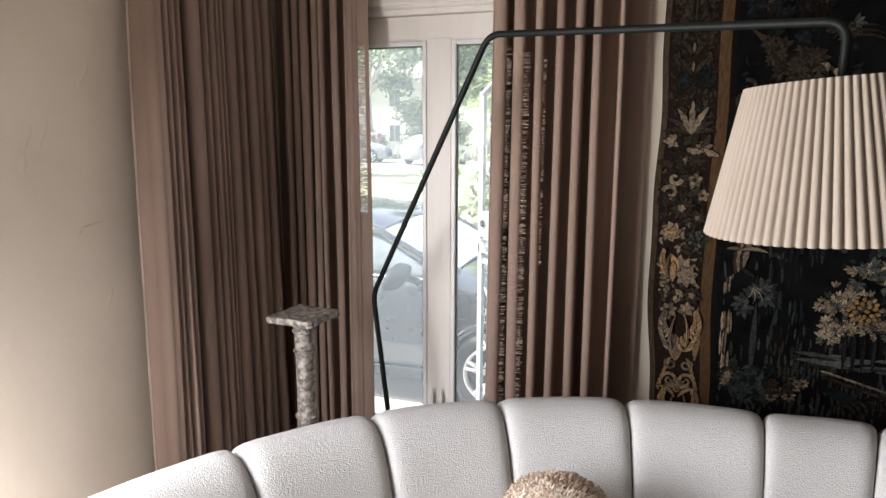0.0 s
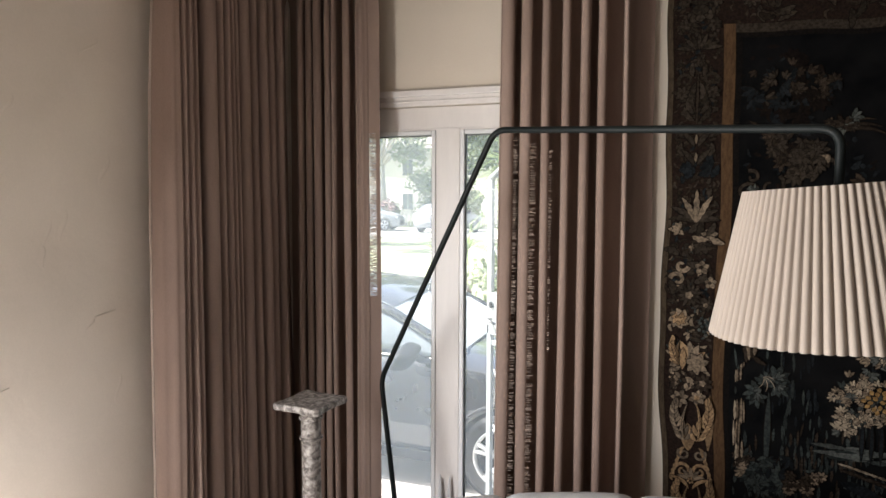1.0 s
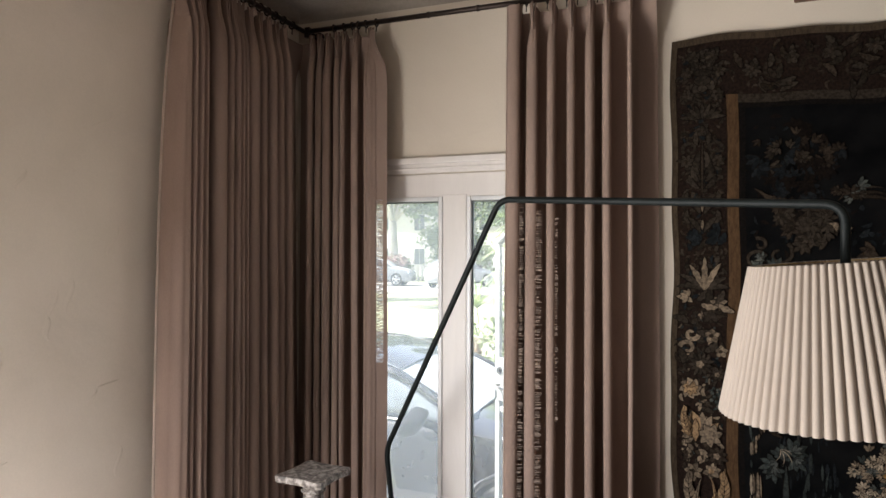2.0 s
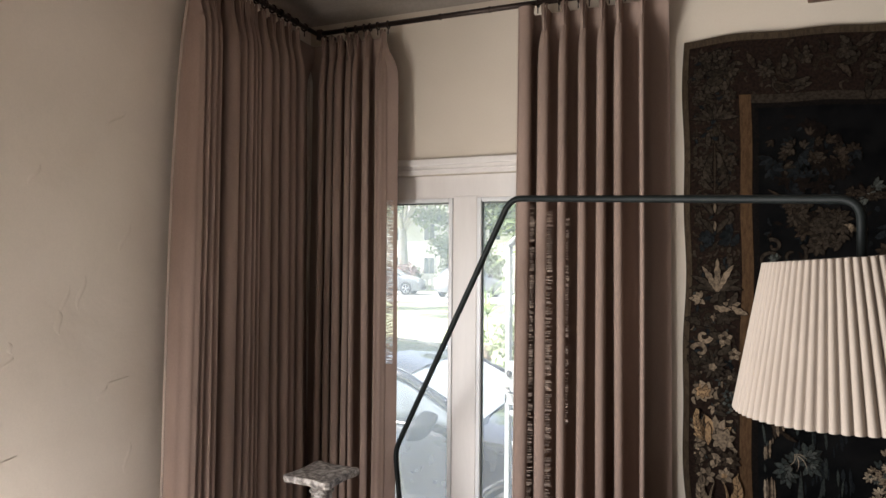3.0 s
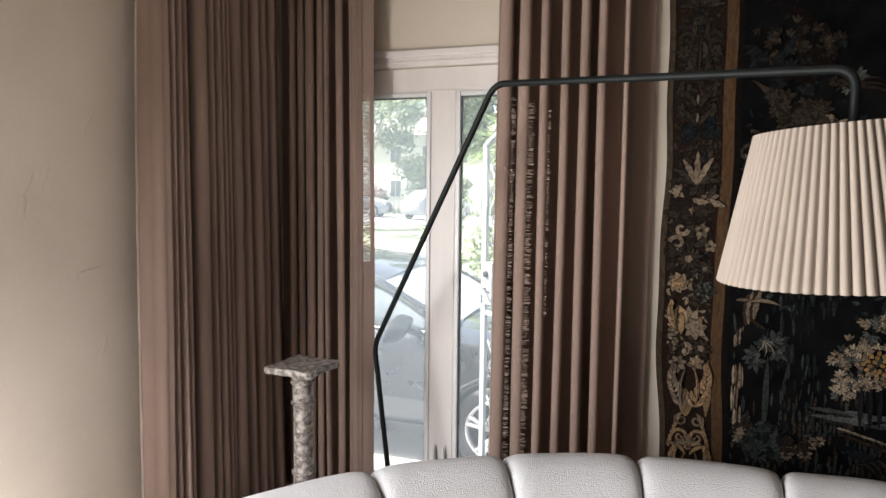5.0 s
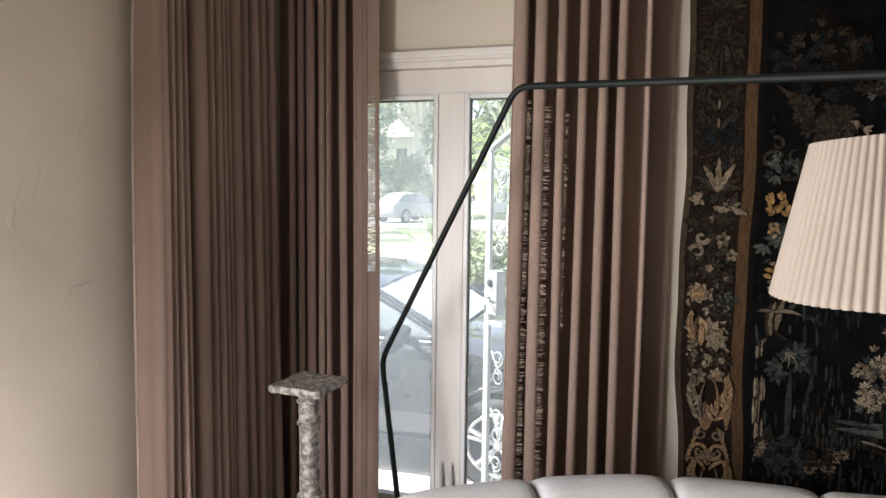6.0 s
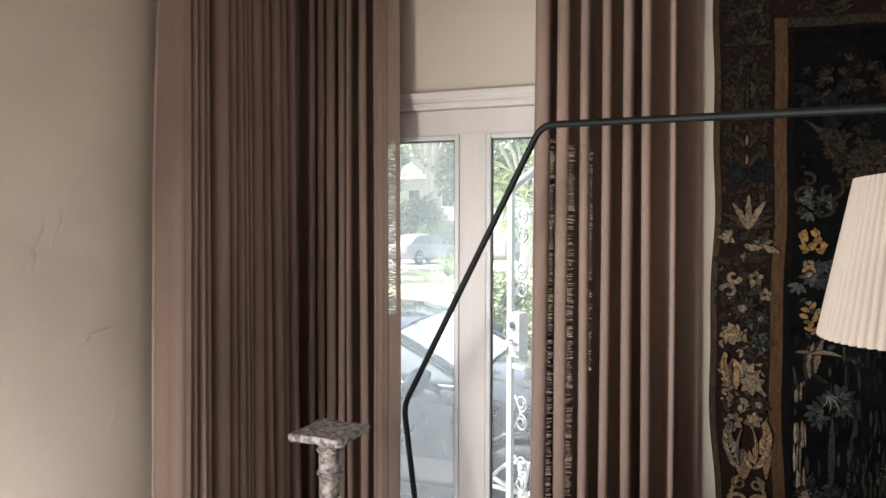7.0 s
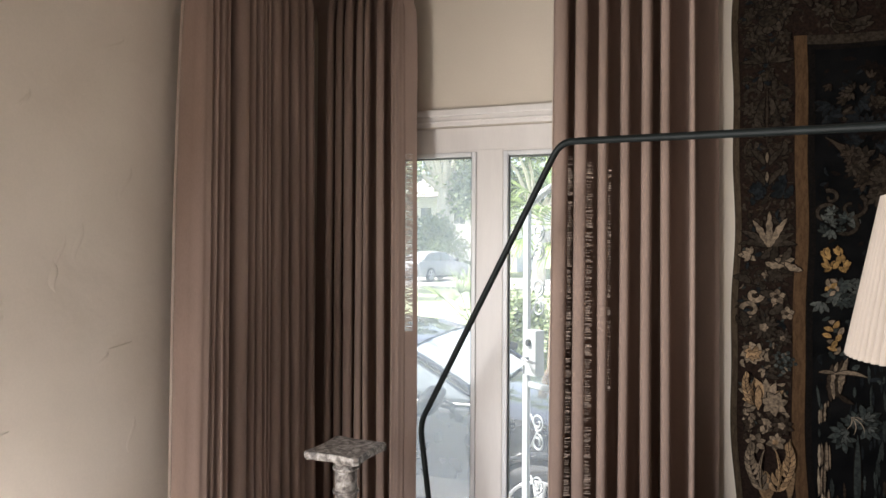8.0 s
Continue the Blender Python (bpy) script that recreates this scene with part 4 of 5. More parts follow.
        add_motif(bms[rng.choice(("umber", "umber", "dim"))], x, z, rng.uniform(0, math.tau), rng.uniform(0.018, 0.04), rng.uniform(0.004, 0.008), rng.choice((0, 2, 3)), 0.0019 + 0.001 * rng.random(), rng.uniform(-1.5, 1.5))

    # the wooded field
    def thicket(tones, x, z, sx, sz, count, size, off=0.0045):
        for k in range(count):
            px, pz = x + max(-1.6, min(1.6, rng.gauss(0, 0.6))) * sx, z + max(-1.6, min(1.6, rng.gauss(0, 0.6))) * sz
            oak(rng.choice(tones), max(px, 2.432), pz, size * rng.uniform(0.7, 1.15), rng.uniform(0, math.tau), rng.choice((3, 4, 5)), off + 0.002 * rng.random())

    for k in range(1100):
        x, z = rng.uniform(2.44, 4.28), rng.uniform(0.36, 2.46)
        if noise.noise((x * 2.6, 0, z * 2.6)) > 0.0:
            add_motif(bms[rng.choice(("teal", "teal", "night") if z < 1.5 else ("night", "line"))], x, z, rng.uniform(0, math.tau), rng.uniform(0.02, 0.05), rng.uniform(0.005, 0.011), rng.choice((0, 3)), 0.0012 + 0.001 * rng.random(), rng.uniform(-1, 1))
    thicket(("night", "night", "line"), 2.62, 2.22, 0.14, 0.16, 34, 0.06, 0.003)
    thicket(("umber", "dim"), 2.58, 2.30, 0.09, 0.04, 14, 0.045)
    thicket(("umber",), 2.70, 2.28, 0.04, 0.03, 7, 0.045)
    thicket(("umber", "dim", "dim"), 2.66, 1.99, 0.09, 0.06, 26, 0.058)
    thicket(("tan", "dim"), 2.71, 1.97, 0.05, 0.04, 8, 0.05, 0.007)
    thicket(("umber", "dim"), 2.54, 2.05, 0.03, 0.03, 6, 0.045)
    for k in range(3):
        leaf("umber", 2.45 + 0.03 * k, 2.14 - 0.02 * k, -0.5 + 0.1 * k, 0.16, 0.008, 0, 0.005, -0.5)
        leaf("umber", 2.76 + 0.02 * k, 2.08, 0.9 - 0.2 * k, 0.17, 0.006, 0, 0.005, -0.6)
    thicket(("slate", "umber", "dim"), 2.80, 2.12, 0.05, 0.04, 8, 0.04)
    # looping grey boughs and the fruiting shrub below them
    for x, z, size, hand, start in ((2.452, 1.832, 0.045, 1, 0.4), (2.545, 1.86, 0.055, -1, 2.2), (2.53, 1.80, 0.05, 1, 4.0), (2.47, 1.90, 0.03, -1, 1.0)):
        add_scroll(bms["line"], x, z, size, 0.9, hand, start, 0.0105, 0.0050)
        add_scroll(bms["dim"], x, z, size, 0.9, hand, start, 0.0075, 0.0056)
    thicket(("slate", "teal"), 2.50, 1.80, 0.05, 0.06, 10, 0.04, 0.0035)
    for k in range(20):
        x, z = 2.443 + 0.085 * rng.random(), 1.60 + 0.075 * rng.random()
        leaf("gold", x, z, rng.uniform(0.7, 2.4), 0.034, 0.010, 0, 0.006 + 0.002 * rng.random(), rng.uniform(-0.4, 0.4), 0.0025)
    thicket(("teal", "slate"), 2.50, 1.53, 0.06, 0.05, 16, 0.05, 0.0035)
    for k in range(9):
        leaf("gold" if k % 2 else "tan", 2.452 + 0.05 * rng.random(), 1.525 + 0.05 * rng.random(), rng.uniform(0, math.tau), 0.028, 0.008, 0, 0.0068, 0.2, 0.002)
    for k in range(10):
        leaf("gold" if k % 3 else "tan", 2.488 + 0.012 * math.sin(k * 2.3), 1.275 + 0.013 * k, math.pi / 2 + (0.9 if k % 2 else -0.9), 0.036, 0.010, 0, 0.006 + 0.0004 * (k % 3), 0.3)
    # crooked stump with a level bough
    for k in range(4):
        leaf("tan" if k % 2 else "umber", 2.478 + 0.010 * k, 1.085 + 0.01 * k, math.pi / 2 + 0.12 - 0.05 * k, 0.15, 0.012, 4, 0.006 + 0.0005 * k, -0.15)
    leaf("tan", 2.485, 1.195, 0.35, 0.12, 0.008, 0, 0.0085, -0.4)
    leaf("tan", 2.492, 1.20, 2.95, 0.06, 0.007, 0, 0.0085, 0.2)
    leaf("umber", 2.50, 1.12, -0.9, 0.07, 0.008, 0, 0.0084, 0.3)
    # broad teal oak leaves, a dark sapling, pale twigs
    for x, z, a, size in ((2.590, 1.02, 0.5, 0.075), (2.575, 1.00, 2.0, 0.065), (2.535, 0.965, 3.5, 0.07), (2.52, 0.945, 4.9, 0.06), (2.60, 0.99, -0.7, 0.06), (2.55, 0.99, 1.2, 0.06)):
        oak("teal", x, z, size, a, 5, 0.0056)
        oak("slate", x + 0.006, z + 0.006, size * 0.55, a, 3, 0.0085)
    leaf("teal", 2.572, 0.60, math.pi / 2, 0.36, 0.012, 0, 0.0044)
    for a, q in ((-0.75, 0.07), (-0.2, 0.075), (-1.2, 0.05), (0.35, 0.05)):
        add_motif(bms["pale"], 2.548, 1.028, a, q, 0.0017, 0, 0.0102, -0.7)
    # pale standing stones of a ruin beside the inner band
    for x, z0, z1, w in ((2.447, 0.99, 1.05, 0.013), (2.462, 1.05, 1.075, 0.008), (2.452, 0.82, 0.91, 0.017), (2.470, 0.80, 0.90, 0.010), (2.448, 0.70, 0.82, 0.013), (2.462, 0.62, 0.72, 0.016)):
        for k in range(4):
            leaf(("pale", "tan", "umber", "tan")[k], x + w * (k - 1.5) * 0.5, z0 + 0.004 * k, math.pi / 2 + rng.uniform(-0.05, 0.05), z1 - z0, w * 0.33, 3, 0.0064 + 0.0003 * k, 0.0, 0.0012)
    thicket(("tan", "umber"), 2.475, 0.64, 0.03, 0.05, 10, 0.04)
    thicket(("teal", "night"), 2.56, 0.60, 0.07, 0.07, 30, 0.055, 0.0035)
    for k in range(14):
        leaf("teal", 2.50 + 0.012 * k, 0.50 + rng.uniform(-0.03, 0.03), math.pi / 2 + rng.uniform(-0.15, 0.15), rng.uniform(0.10, 0.18), 0.012, 3, 0.0042 + 0.0003 * (k % 3), rng.uniform(-0.1, 0.1))
    # pale flowering tree with a golden heart
    for tones, x, z, sx, sz, n, size in ((("pale", "tan", "slate"), 2.865, 0.97, 0.035, 0.035, 11, 0.042), (("pale", "tan"), 2.86, 0.86, 0.03, 0.035, 11, 0.045), (("tan", "pale", "slate"), 3.01, 1.13, 0.06, 0.04, 16, 0.05),
                                         (("tan", "slate"), 3.07, 0.90, 0.05, 0.04, 12, 0.05), (("tan", "pale"), 2.93, 1.02, 0.04, 0.03, 10, 0.045), (("pale", "tan"), 2.95, 0.90, 0.05, 0.03, 10, 0.045)):
        thicket(("slate", "teal"), x, z - 0.01, sx * 1.3, sz * 1.3, n // 2, size, 0.0036)
        thicket(tones, x, z, sx * 1.15, sz * 1.15, int(n * 1.8), size * 0.72, 0.006)
    for k in range(26):
        a, q = k * 2.4, 0.0115 * math.sqrt(k)
        leaf("gold" if k < 20 else "tan", 2.985 + q * math.cos(a), 0.965 + q * math.sin(a) * 0.8, a, 0.022, 0.0085, 0, 0.0098 + 0.0002 * (k % 4), 0.0, 0.001)
    for x in (2.93, 2.965, 3.0, 3.04):
        leaf("night", x, 0.70, math.pi / 2, 0.17, 0.007, 0, 0.0072)
    # far bank, tan path and dark pond
    for k in range(30):
        leaf("slate" if k % 3 else "teal", rng.uniform(2.74, 3.25), 0.73 + rng.uniform(-0.03, 0.03), rng.uniform(-0.1, 0.1), rng.uniform(0.08, 0.15), 0.010, 3, 0.0046 + 0.001 * rng.random(), 0.0, 0.001)
    for k in range(9):
        leaf("pale" if k % 3 == 0 else "tan", 2.845 + 0.03 * k, 0.682 - 0.008 * k, -0.2, 0.06, 0.0045, 2, 0.0072 + 0.0003 * (k % 2), 0.05, 0.001)
        leaf("umber", 2.86 + 0.035 * k, 0.655 - 0.010 * k, -0.25, 0.07, 0.007, 3, 0.0066, 0.05)
    for k in range(8):
        leaf("night", 2.86 + 0.025 * k, 0.60 - 0.012 * k, -0.25, 0.12, 0.022, 0, 0.0056 + 0.0002 * (k % 3), 0.0, 0.001)
    for k in range(16):
        blossom("umber" if k % 2 else "tan", "umber", 2.64 + 0.15 * rng.random(), 0.53 + 0.09 * rng.random(), rng.uniform(0.018, 0.028), 7, 0.006 + 0.001 * rng.random())
    for k in range(6):
        leaf("umber", 3.00 + 0.02 * k, 0.50, 1.9 - 0.28 * k, 0.08, 0.007, 0, 0.0062 + 0.0004 * k, 0.8)
    # upright hatching of the weave that shades the glade
    for k in range(620):
        x, z = rng.uniform(2.436, 3.22), rng.uniform(0.40, 1.42)
        if noise.noise((x * 5.0, 3.0, z * 3.5)) > -0.12:
            add_motif(bms[rng.choice(("teal", "teal", "umber") if z < 0.8 else ("teal", "night", "night"))], x, z, math.pi / 2 + rng.uniform(-0.06, 0.06), rng.uniform(0.03, 0.09), rng.uniform(0.003, 0.008), rng.choice((2, 4)),
                      0.0014 + 0.001 * rng.random(), rng.uniform(-0.1, 0.1))
    # woods further along
    for x, z in ((3.3, 1.95), (3.6, 1.5), (3.9, 2.05), (3.4, 0.9), (4.05, 1.1), (2.95, 1.75), (3.2, 1.4)):
        thicket(("teal", "teal", "umber", "dim"), x, z, 0.16, 0.16, 34, 0.065)
    for tone, bm in bms.items():
        p = part("woven_foliage", bm, M_TAP[tone], ob, f"{tone} woven leaves and flowers")
        tagged(p, kind="stuff")
    return ob


tapestry()


# ---- floor lamp ----
def floor_lamp():
    foot, low, high, end = Vector((0.983, -0.394, 0.02)), Vector((0.842, -0.327, 0.925)), Vector((1.487, -0.628, 2.074)), Vector((2.585, -1.135, 1.995))
    ob = thing("floor_lamp", (foot.x, foot.y, 0), "black angular floor lamp with cream pleated shade behind the sofa", "lamp")
    part("base", lathe([(0.0, 0.0), (0.16, 0.0), (0.165, 0.006), (0.165, 0.016), (0.155, 0.022), (0.02, 0.026), (0.017, 0.05)], 40, (foot.x, foot.y, 0)), M_LAMP, ob, "", True)
    drop = end + Vector((0.0, 0.0, -0.22))
    path = rounded_path([foot, low, high, end, drop], 0.055)
    part("arm", tube(path, 0.0125, 14), M_LAMP, ob, "dark green-black bent tube", True)
    cx, cy = end.x, end.y
    z0, z1, r0, r1, n = 1.453, 1.845, 0.326, 0.220, 78
    rows = []
    for j in range(13):
        u = j / 12
        r = r0 + (r1 - r0) * u
        z = z0 + (z1 - z0) * u
        row = []
        for k in range(n * 8):
            a = k / (n * 8) * math.tau
            ridge = abs(math.sin(a * n / 2)) ** 0.55
            rr = r - 0.016 * (r / r0) * (1 - ridge)
            row.append((cx + math.cos(a) * rr, cy + math.sin(a) * rr, z))
        rows.append(row)
    bm = grid_mesh(rows, close=True)
    pivot = Vector((cx, cy, 1.64))
    lean = Matrix.Translation(pivot) @ Matrix.Rotation(radians(-4.5), 4, "Y") @ Matrix.Translation(-pivot)
    bmesh.ops.transform(bm, matrix=lean, verts=bm.verts[:])
    shade = part("shade", bm, M_SHADE, ob, "cream pleated fabric shade", True)
    for z, r in ((z0 + 0.004, r0 - 0.02), (z1 - 0.004, r1 - 0.016)):
        pts = [(cx + math.cos(a) * r, cy + math.sin(a) * r, z) for a in np.linspace(0, math.tau, 49)]
        part("ring", tube([lean @ Vector(p) for p in pts], 0.002, 6), M_BRASS, shade, "thin wire ring")
    for k in range(3):
        a = k * math.tau / 3 + 0.4
        part("spoke", tube([lean @ Vector((cx, cy, z1 - 0.03)), lean @ Vector((cx + math.cos(a) * (r1 - 0.016), cy + math.sin(a) * (r1 - 0.016), z1 - 0.006))], 0.002, 6), M_BRASS, shade)
    part("socket", lathe([(0.0, 1.66), (0.022, 1.66), (0.024, 1.70), (0.02, 1.76), (0.013, 1.78)], 16, (cx, cy, 0)), M_LAMP, ob, "", True)
    part("bulb", lathe([(0.001, 1.565), (0.018, 1.568), (0.031, 1.59), (0.030, 1.615), (0.016, 1.645), (0.013, 1.662)], 18, (cx, cy, 0)), M_BULB, ob, "white glass bulb", True)
    return ob


floor_lamp()


# ---- curved sofa ----
SOFA = Vector((2.45, -2.5))


def ring_point(r, deg, z):
    a = radians(deg)
    r += min(0.30, 0.0075 * max(0.0, -3 - deg))
    return (SOFA.x - math.sin(a) * r, SOFA.y + math.cos(a) * r, z)


def sofa_channel(a0, a1):
    """One upholstered channel of the back, puffed between its seams."""
    # (radius, height) round the section, seat side first
    section = [(1.48, 0.36), (1.53, 0.44), (1.575, 0.52), (1.62, 0.60), (1.665, 0.655), (1.715, 0.692), (1.775, 0.708), (1.835, 0.70),
               (1.885, 0.672), (1.92, 0.625), (1.938, 0.56), (1.945, 0.46), (1.945, 0.32), (1.94, 0.18), (1.92, 0.10)]
    core = (1.80, 0.42)
    rows = []
    n = 24
    for k in range(n + 1):
        s = math.sin(math.pi / 2 * (-1 + 2 * k / n))
        puff = (1 - abs(s) ** 10) ** 0.5 if abs(s) < 1 else 0
        row = []
        for r, z in section:
            d = Vector((r - core[0], z - core[1]))
            q = Vector(core) + d * (1 - 0.028 * (1 - puff) / max(0.12, d.length)) + d.normalized() * 0.014 * puff
            wob = 0.003 * math.sin(z * 31 + a0) * math.sin(s * 4 + r * 12)
            row.append(ring_point(q.x + wob, a0 + (a1 - a0) * (s + 1) / 2, max(q.y, 0.09)))
        rows.append(row)
    bm = grid_mesh(rows)
    bmesh.ops.recalc_face_normals(bm, faces=bm.faces[:])
    return bm


def sofa():
    ob = thing("sofa", (*SOFA, 0), "curved ivory boucle sofa with wide upholstered back channels", "sofa")
    seams = [-88, -73.5, -58.8, -44, -29, -14] + [-3.0 + 15.15 * k for k in range(0, 7)]
    for a0, a1 in zip(seams, seams[1:]):
        part("back_channel", sofa_channel(a0 + 0.03, a1 - 0.03), M_BOUCLE, ob, "", True)

    def arc(section, a0, a1, n=72):
        rows = [[ring_point(r, a0 + (a1 - a0) * k / n, z) for r, z in section] for k in range(n + 1)]
        bm = grid_mesh(rows, close=True)
        bm.faces.new(list(bm.verts)[:len(section)])
        bm.faces.new(list(bm.verts)[-len(section):][::-1])
        bmesh.ops.recalc_face_normals(bm, faces=bm.faces[:])
        return bm

    lo, hi = seams[0], seams[-1]
    part("seat", arc([(1.02, 0.16), (1.00, 0.22), (1.0, 0.30), (1.03, 0.35), (1.08, 0.37), (1.3, 0.378), (1.52, 0.37), (1.52, 0.16)], lo, hi), M_BOUCLE, ob, "", True)
    part("base", arc([(1.08, 0.0), (1.08, 0.155), (1.90, 0.155), (1.90, 0.0)], lo + 1, hi - 1), M_BOUCLE, ob, "upholstered recessed plinth")
    return ob


sofa()


# ---- shaggy ball cushion on the seat ----
def shaggy_cushion():
    c = Vector((1.912, -1.31, 0.518))
    R, RZ = 0.186, 0.152
    ob = thing("cushion", (c.x, c.y, c.z - RZ), "round beige shaggy wool cushion on the sofa seat", "cushion")
    bm = bmesh.new()
    bmesh.ops.create_icosphere(bm, subdivisions=4, radius=R * 0.95)
    for v in bm.verts:
        q = v.co * (1 + 0.05 * noise.noise(v.co * 14))
        v.co = Vector((q.x, q.y, q.z * RZ / R)) + c
    part("cover", bm, M_PILE, ob, "", True)
    bm = bmesh.new()
    r2 = random.Random(3)
    for k in range(11000):
        z = r2.uniform(-0.75, 1)
        a = r2.uniform(0, math.tau)
        s = math.sqrt(1 - z * z)
        n = Vector((s * math.cos(a), s * math.sin(a), z))
        lump = 1 + 0.05 * noise.noise(n * 4)
        p = c + Vector((n.x * R, n.y * R, n.z * RZ)) * 0.94 * lump
        side = n.orthogonal().normalized()
        side = Matrix.Rotation(r2.uniform(0, math.tau), 3, n) @ side
        w = r2.uniform(0.0011, 0.0024)
        L = r2.uniform(0.010, 0.026)
        t1 = p + n * L * 0.6 + side * L * 0.25
        t2 = p + n * L * 0.75 + side * L * 0.75
        cr = n.cross(side) * w
        q = [bm.verts.new(v) for v in (p - cr, p + cr, t1 + cr, t1 - cr, t2)]
        bm.faces.new(q[:4]), bm.faces.new((q[3], q[2], q[4]))
    tagged(part("curled_pile", bm, M_SHEEP, ob, "long curled beige wool tufts"), kind="stuff")
    return ob


shaggy_cushion()


# ---- marble pedestal ----
def pedestal():
    cx, cy = 0.664, -0.68
    ob = thing("pedestal", (cx, cy, 0), "weathered grey-brown marble column pedestal with square top", "pedestal")
    turn = Matrix.Translation((cx, cy, 0)) @ Matrix.Rotation(radians(-5), 4, "Z")

    def slab(half, z0, z1, dish, name):
        outline = []
        for k in range(4):
            a, b = radians(45 + 90 * k), radians(135 + 90 * k)
            p, q = Vector((math.cos(a), math.sin(a))) * half * 1.414, Vector((math.cos(b), math.sin(b))) * half * 1.414
            d = (q - p).normalized()
            nrm = Vector((-d.y, d.x))
            p2, q2 = p + d * 0.014, q - d * 0.014
            for u in np.linspace(0, 1, 9):
                outline.append(p2 * (1 - u) + q2 * u + nrm * dish * math.sin(math.pi * u) ** 1.2)
        rows = []
        for f, z in ((0.0, z0), (0.955, z0), (0.99, z0 + 0.006), (1.0, (z0 + z1) / 2), (0.992, z1 - 0.005), (0.965, z1), (0.0, z1)):
            rows.append([turn @ Vector((p.x * f, p.y * f, z + 0.0008 * math.sin(p.x * 60) * (f > 0.9))) for p in outline])
        bm = grid_mesh(rows, close=True)
        bmesh.ops.recalc_face_normals(bm, faces=bm.faces[:])
        part(name, bm, M_MARBLE, ob)

    slab(0.122, 0.878, 0.908, 0.012, "top_plate")
    col = [(0.0, 0.879), (0.068, 0.878), (0.066, 0.868), (0.058, 0.856), (0.048, 0.846), (0.045, 0.838), (0.0435, 0.82), (0.0435, 0.74), (0.042, 0.70),
           (0.0415, 0.55), (0.043, 0.43), (0.045, 0.25), (0.054, 0.20), (0.064, 0.17), (0.068, 0.14), (0.0, 0.139)]
    part("shaft", lathe(col[::-1], 36, (cx, cy, 0), closed=False), M_MARBLE, ob, "", True)
    for z, r in ((0.828, 0.0450), (0.737, 0.0450), (0.424, 0.0450)):
        ring = [(r - 0.004, z - 0.007), (r + 0.004, z - 0.0065), (r + 0.0075, z - 0.003), (r + 0.008, z + 0.001), (r + 0.005, z + 0.005), (r - 0.004, z + 0.0065)]
        part("ring_moulding", lathe(ring, 32, (cx, cy, 0), closed=False), M_MARBLE, ob, "", True)
    slab(0.10, 0.085, 0.14, 0.0, "plinth")
    slab(0.125, 0.0, 0.085, 0.0, "base")
    return ob


pedestal()


# ---- outdoors ----
GROUND = -0.24
bm = grid_mesh([[(x, y, GROUND - 0.02) for x in (-900, -200, -60, -20, 0, 20, 60, 200, 900)] for y in (-300, -60, -10, 0.15, 6, 20, 60, 300, 1500)])
structure("ground", bm, M_LAWN, "pale sunlit lawn reaching to the horizon", "ground")
bm = grid_mesh([[(x, y, GROUND) for x in (-14, 0, 14)] for y in (0.2, 3, 5.6)])
structure("pavement", bm, M_DRIVE, "pale concrete driveway beside the house", "pavement")
structure("road", box((-300, 26, GROUND - 0.3), (300, 37, GROUND + 0.01)), M_ROAD, "sun-bleached grey street beyond the lawn", "road")
structure("kerb", box((-300, 25.8, GROUND - 0.3), (300, 26, GROUND + 0.12), 0.01), M_DRIVE, "pale concrete kerb along the street", "kerb")
structure("foundation", box((XW - 0.25, YS - 0.25, GROUND - 0.3), (XE + 0.25, 0.2, -0.121)), M_HOUSE, "white stucco foundation of the house", "foundation")


def smooth_loft(stations, ring):
    """stations along x, each a ring of points from ring(station)."""
    rows = [ring(s) for s in stations]
    bm = grid_mesh(rows, close=True)
    n = len(rows[0])
    vs = list(bm.verts)
    bm.faces.new(vs[:n][::-1]), bm.faces.new(vs[-n:])
    bmesh.ops.recalc_face_normals(bm, faces=bm.faces[:])
    return bm


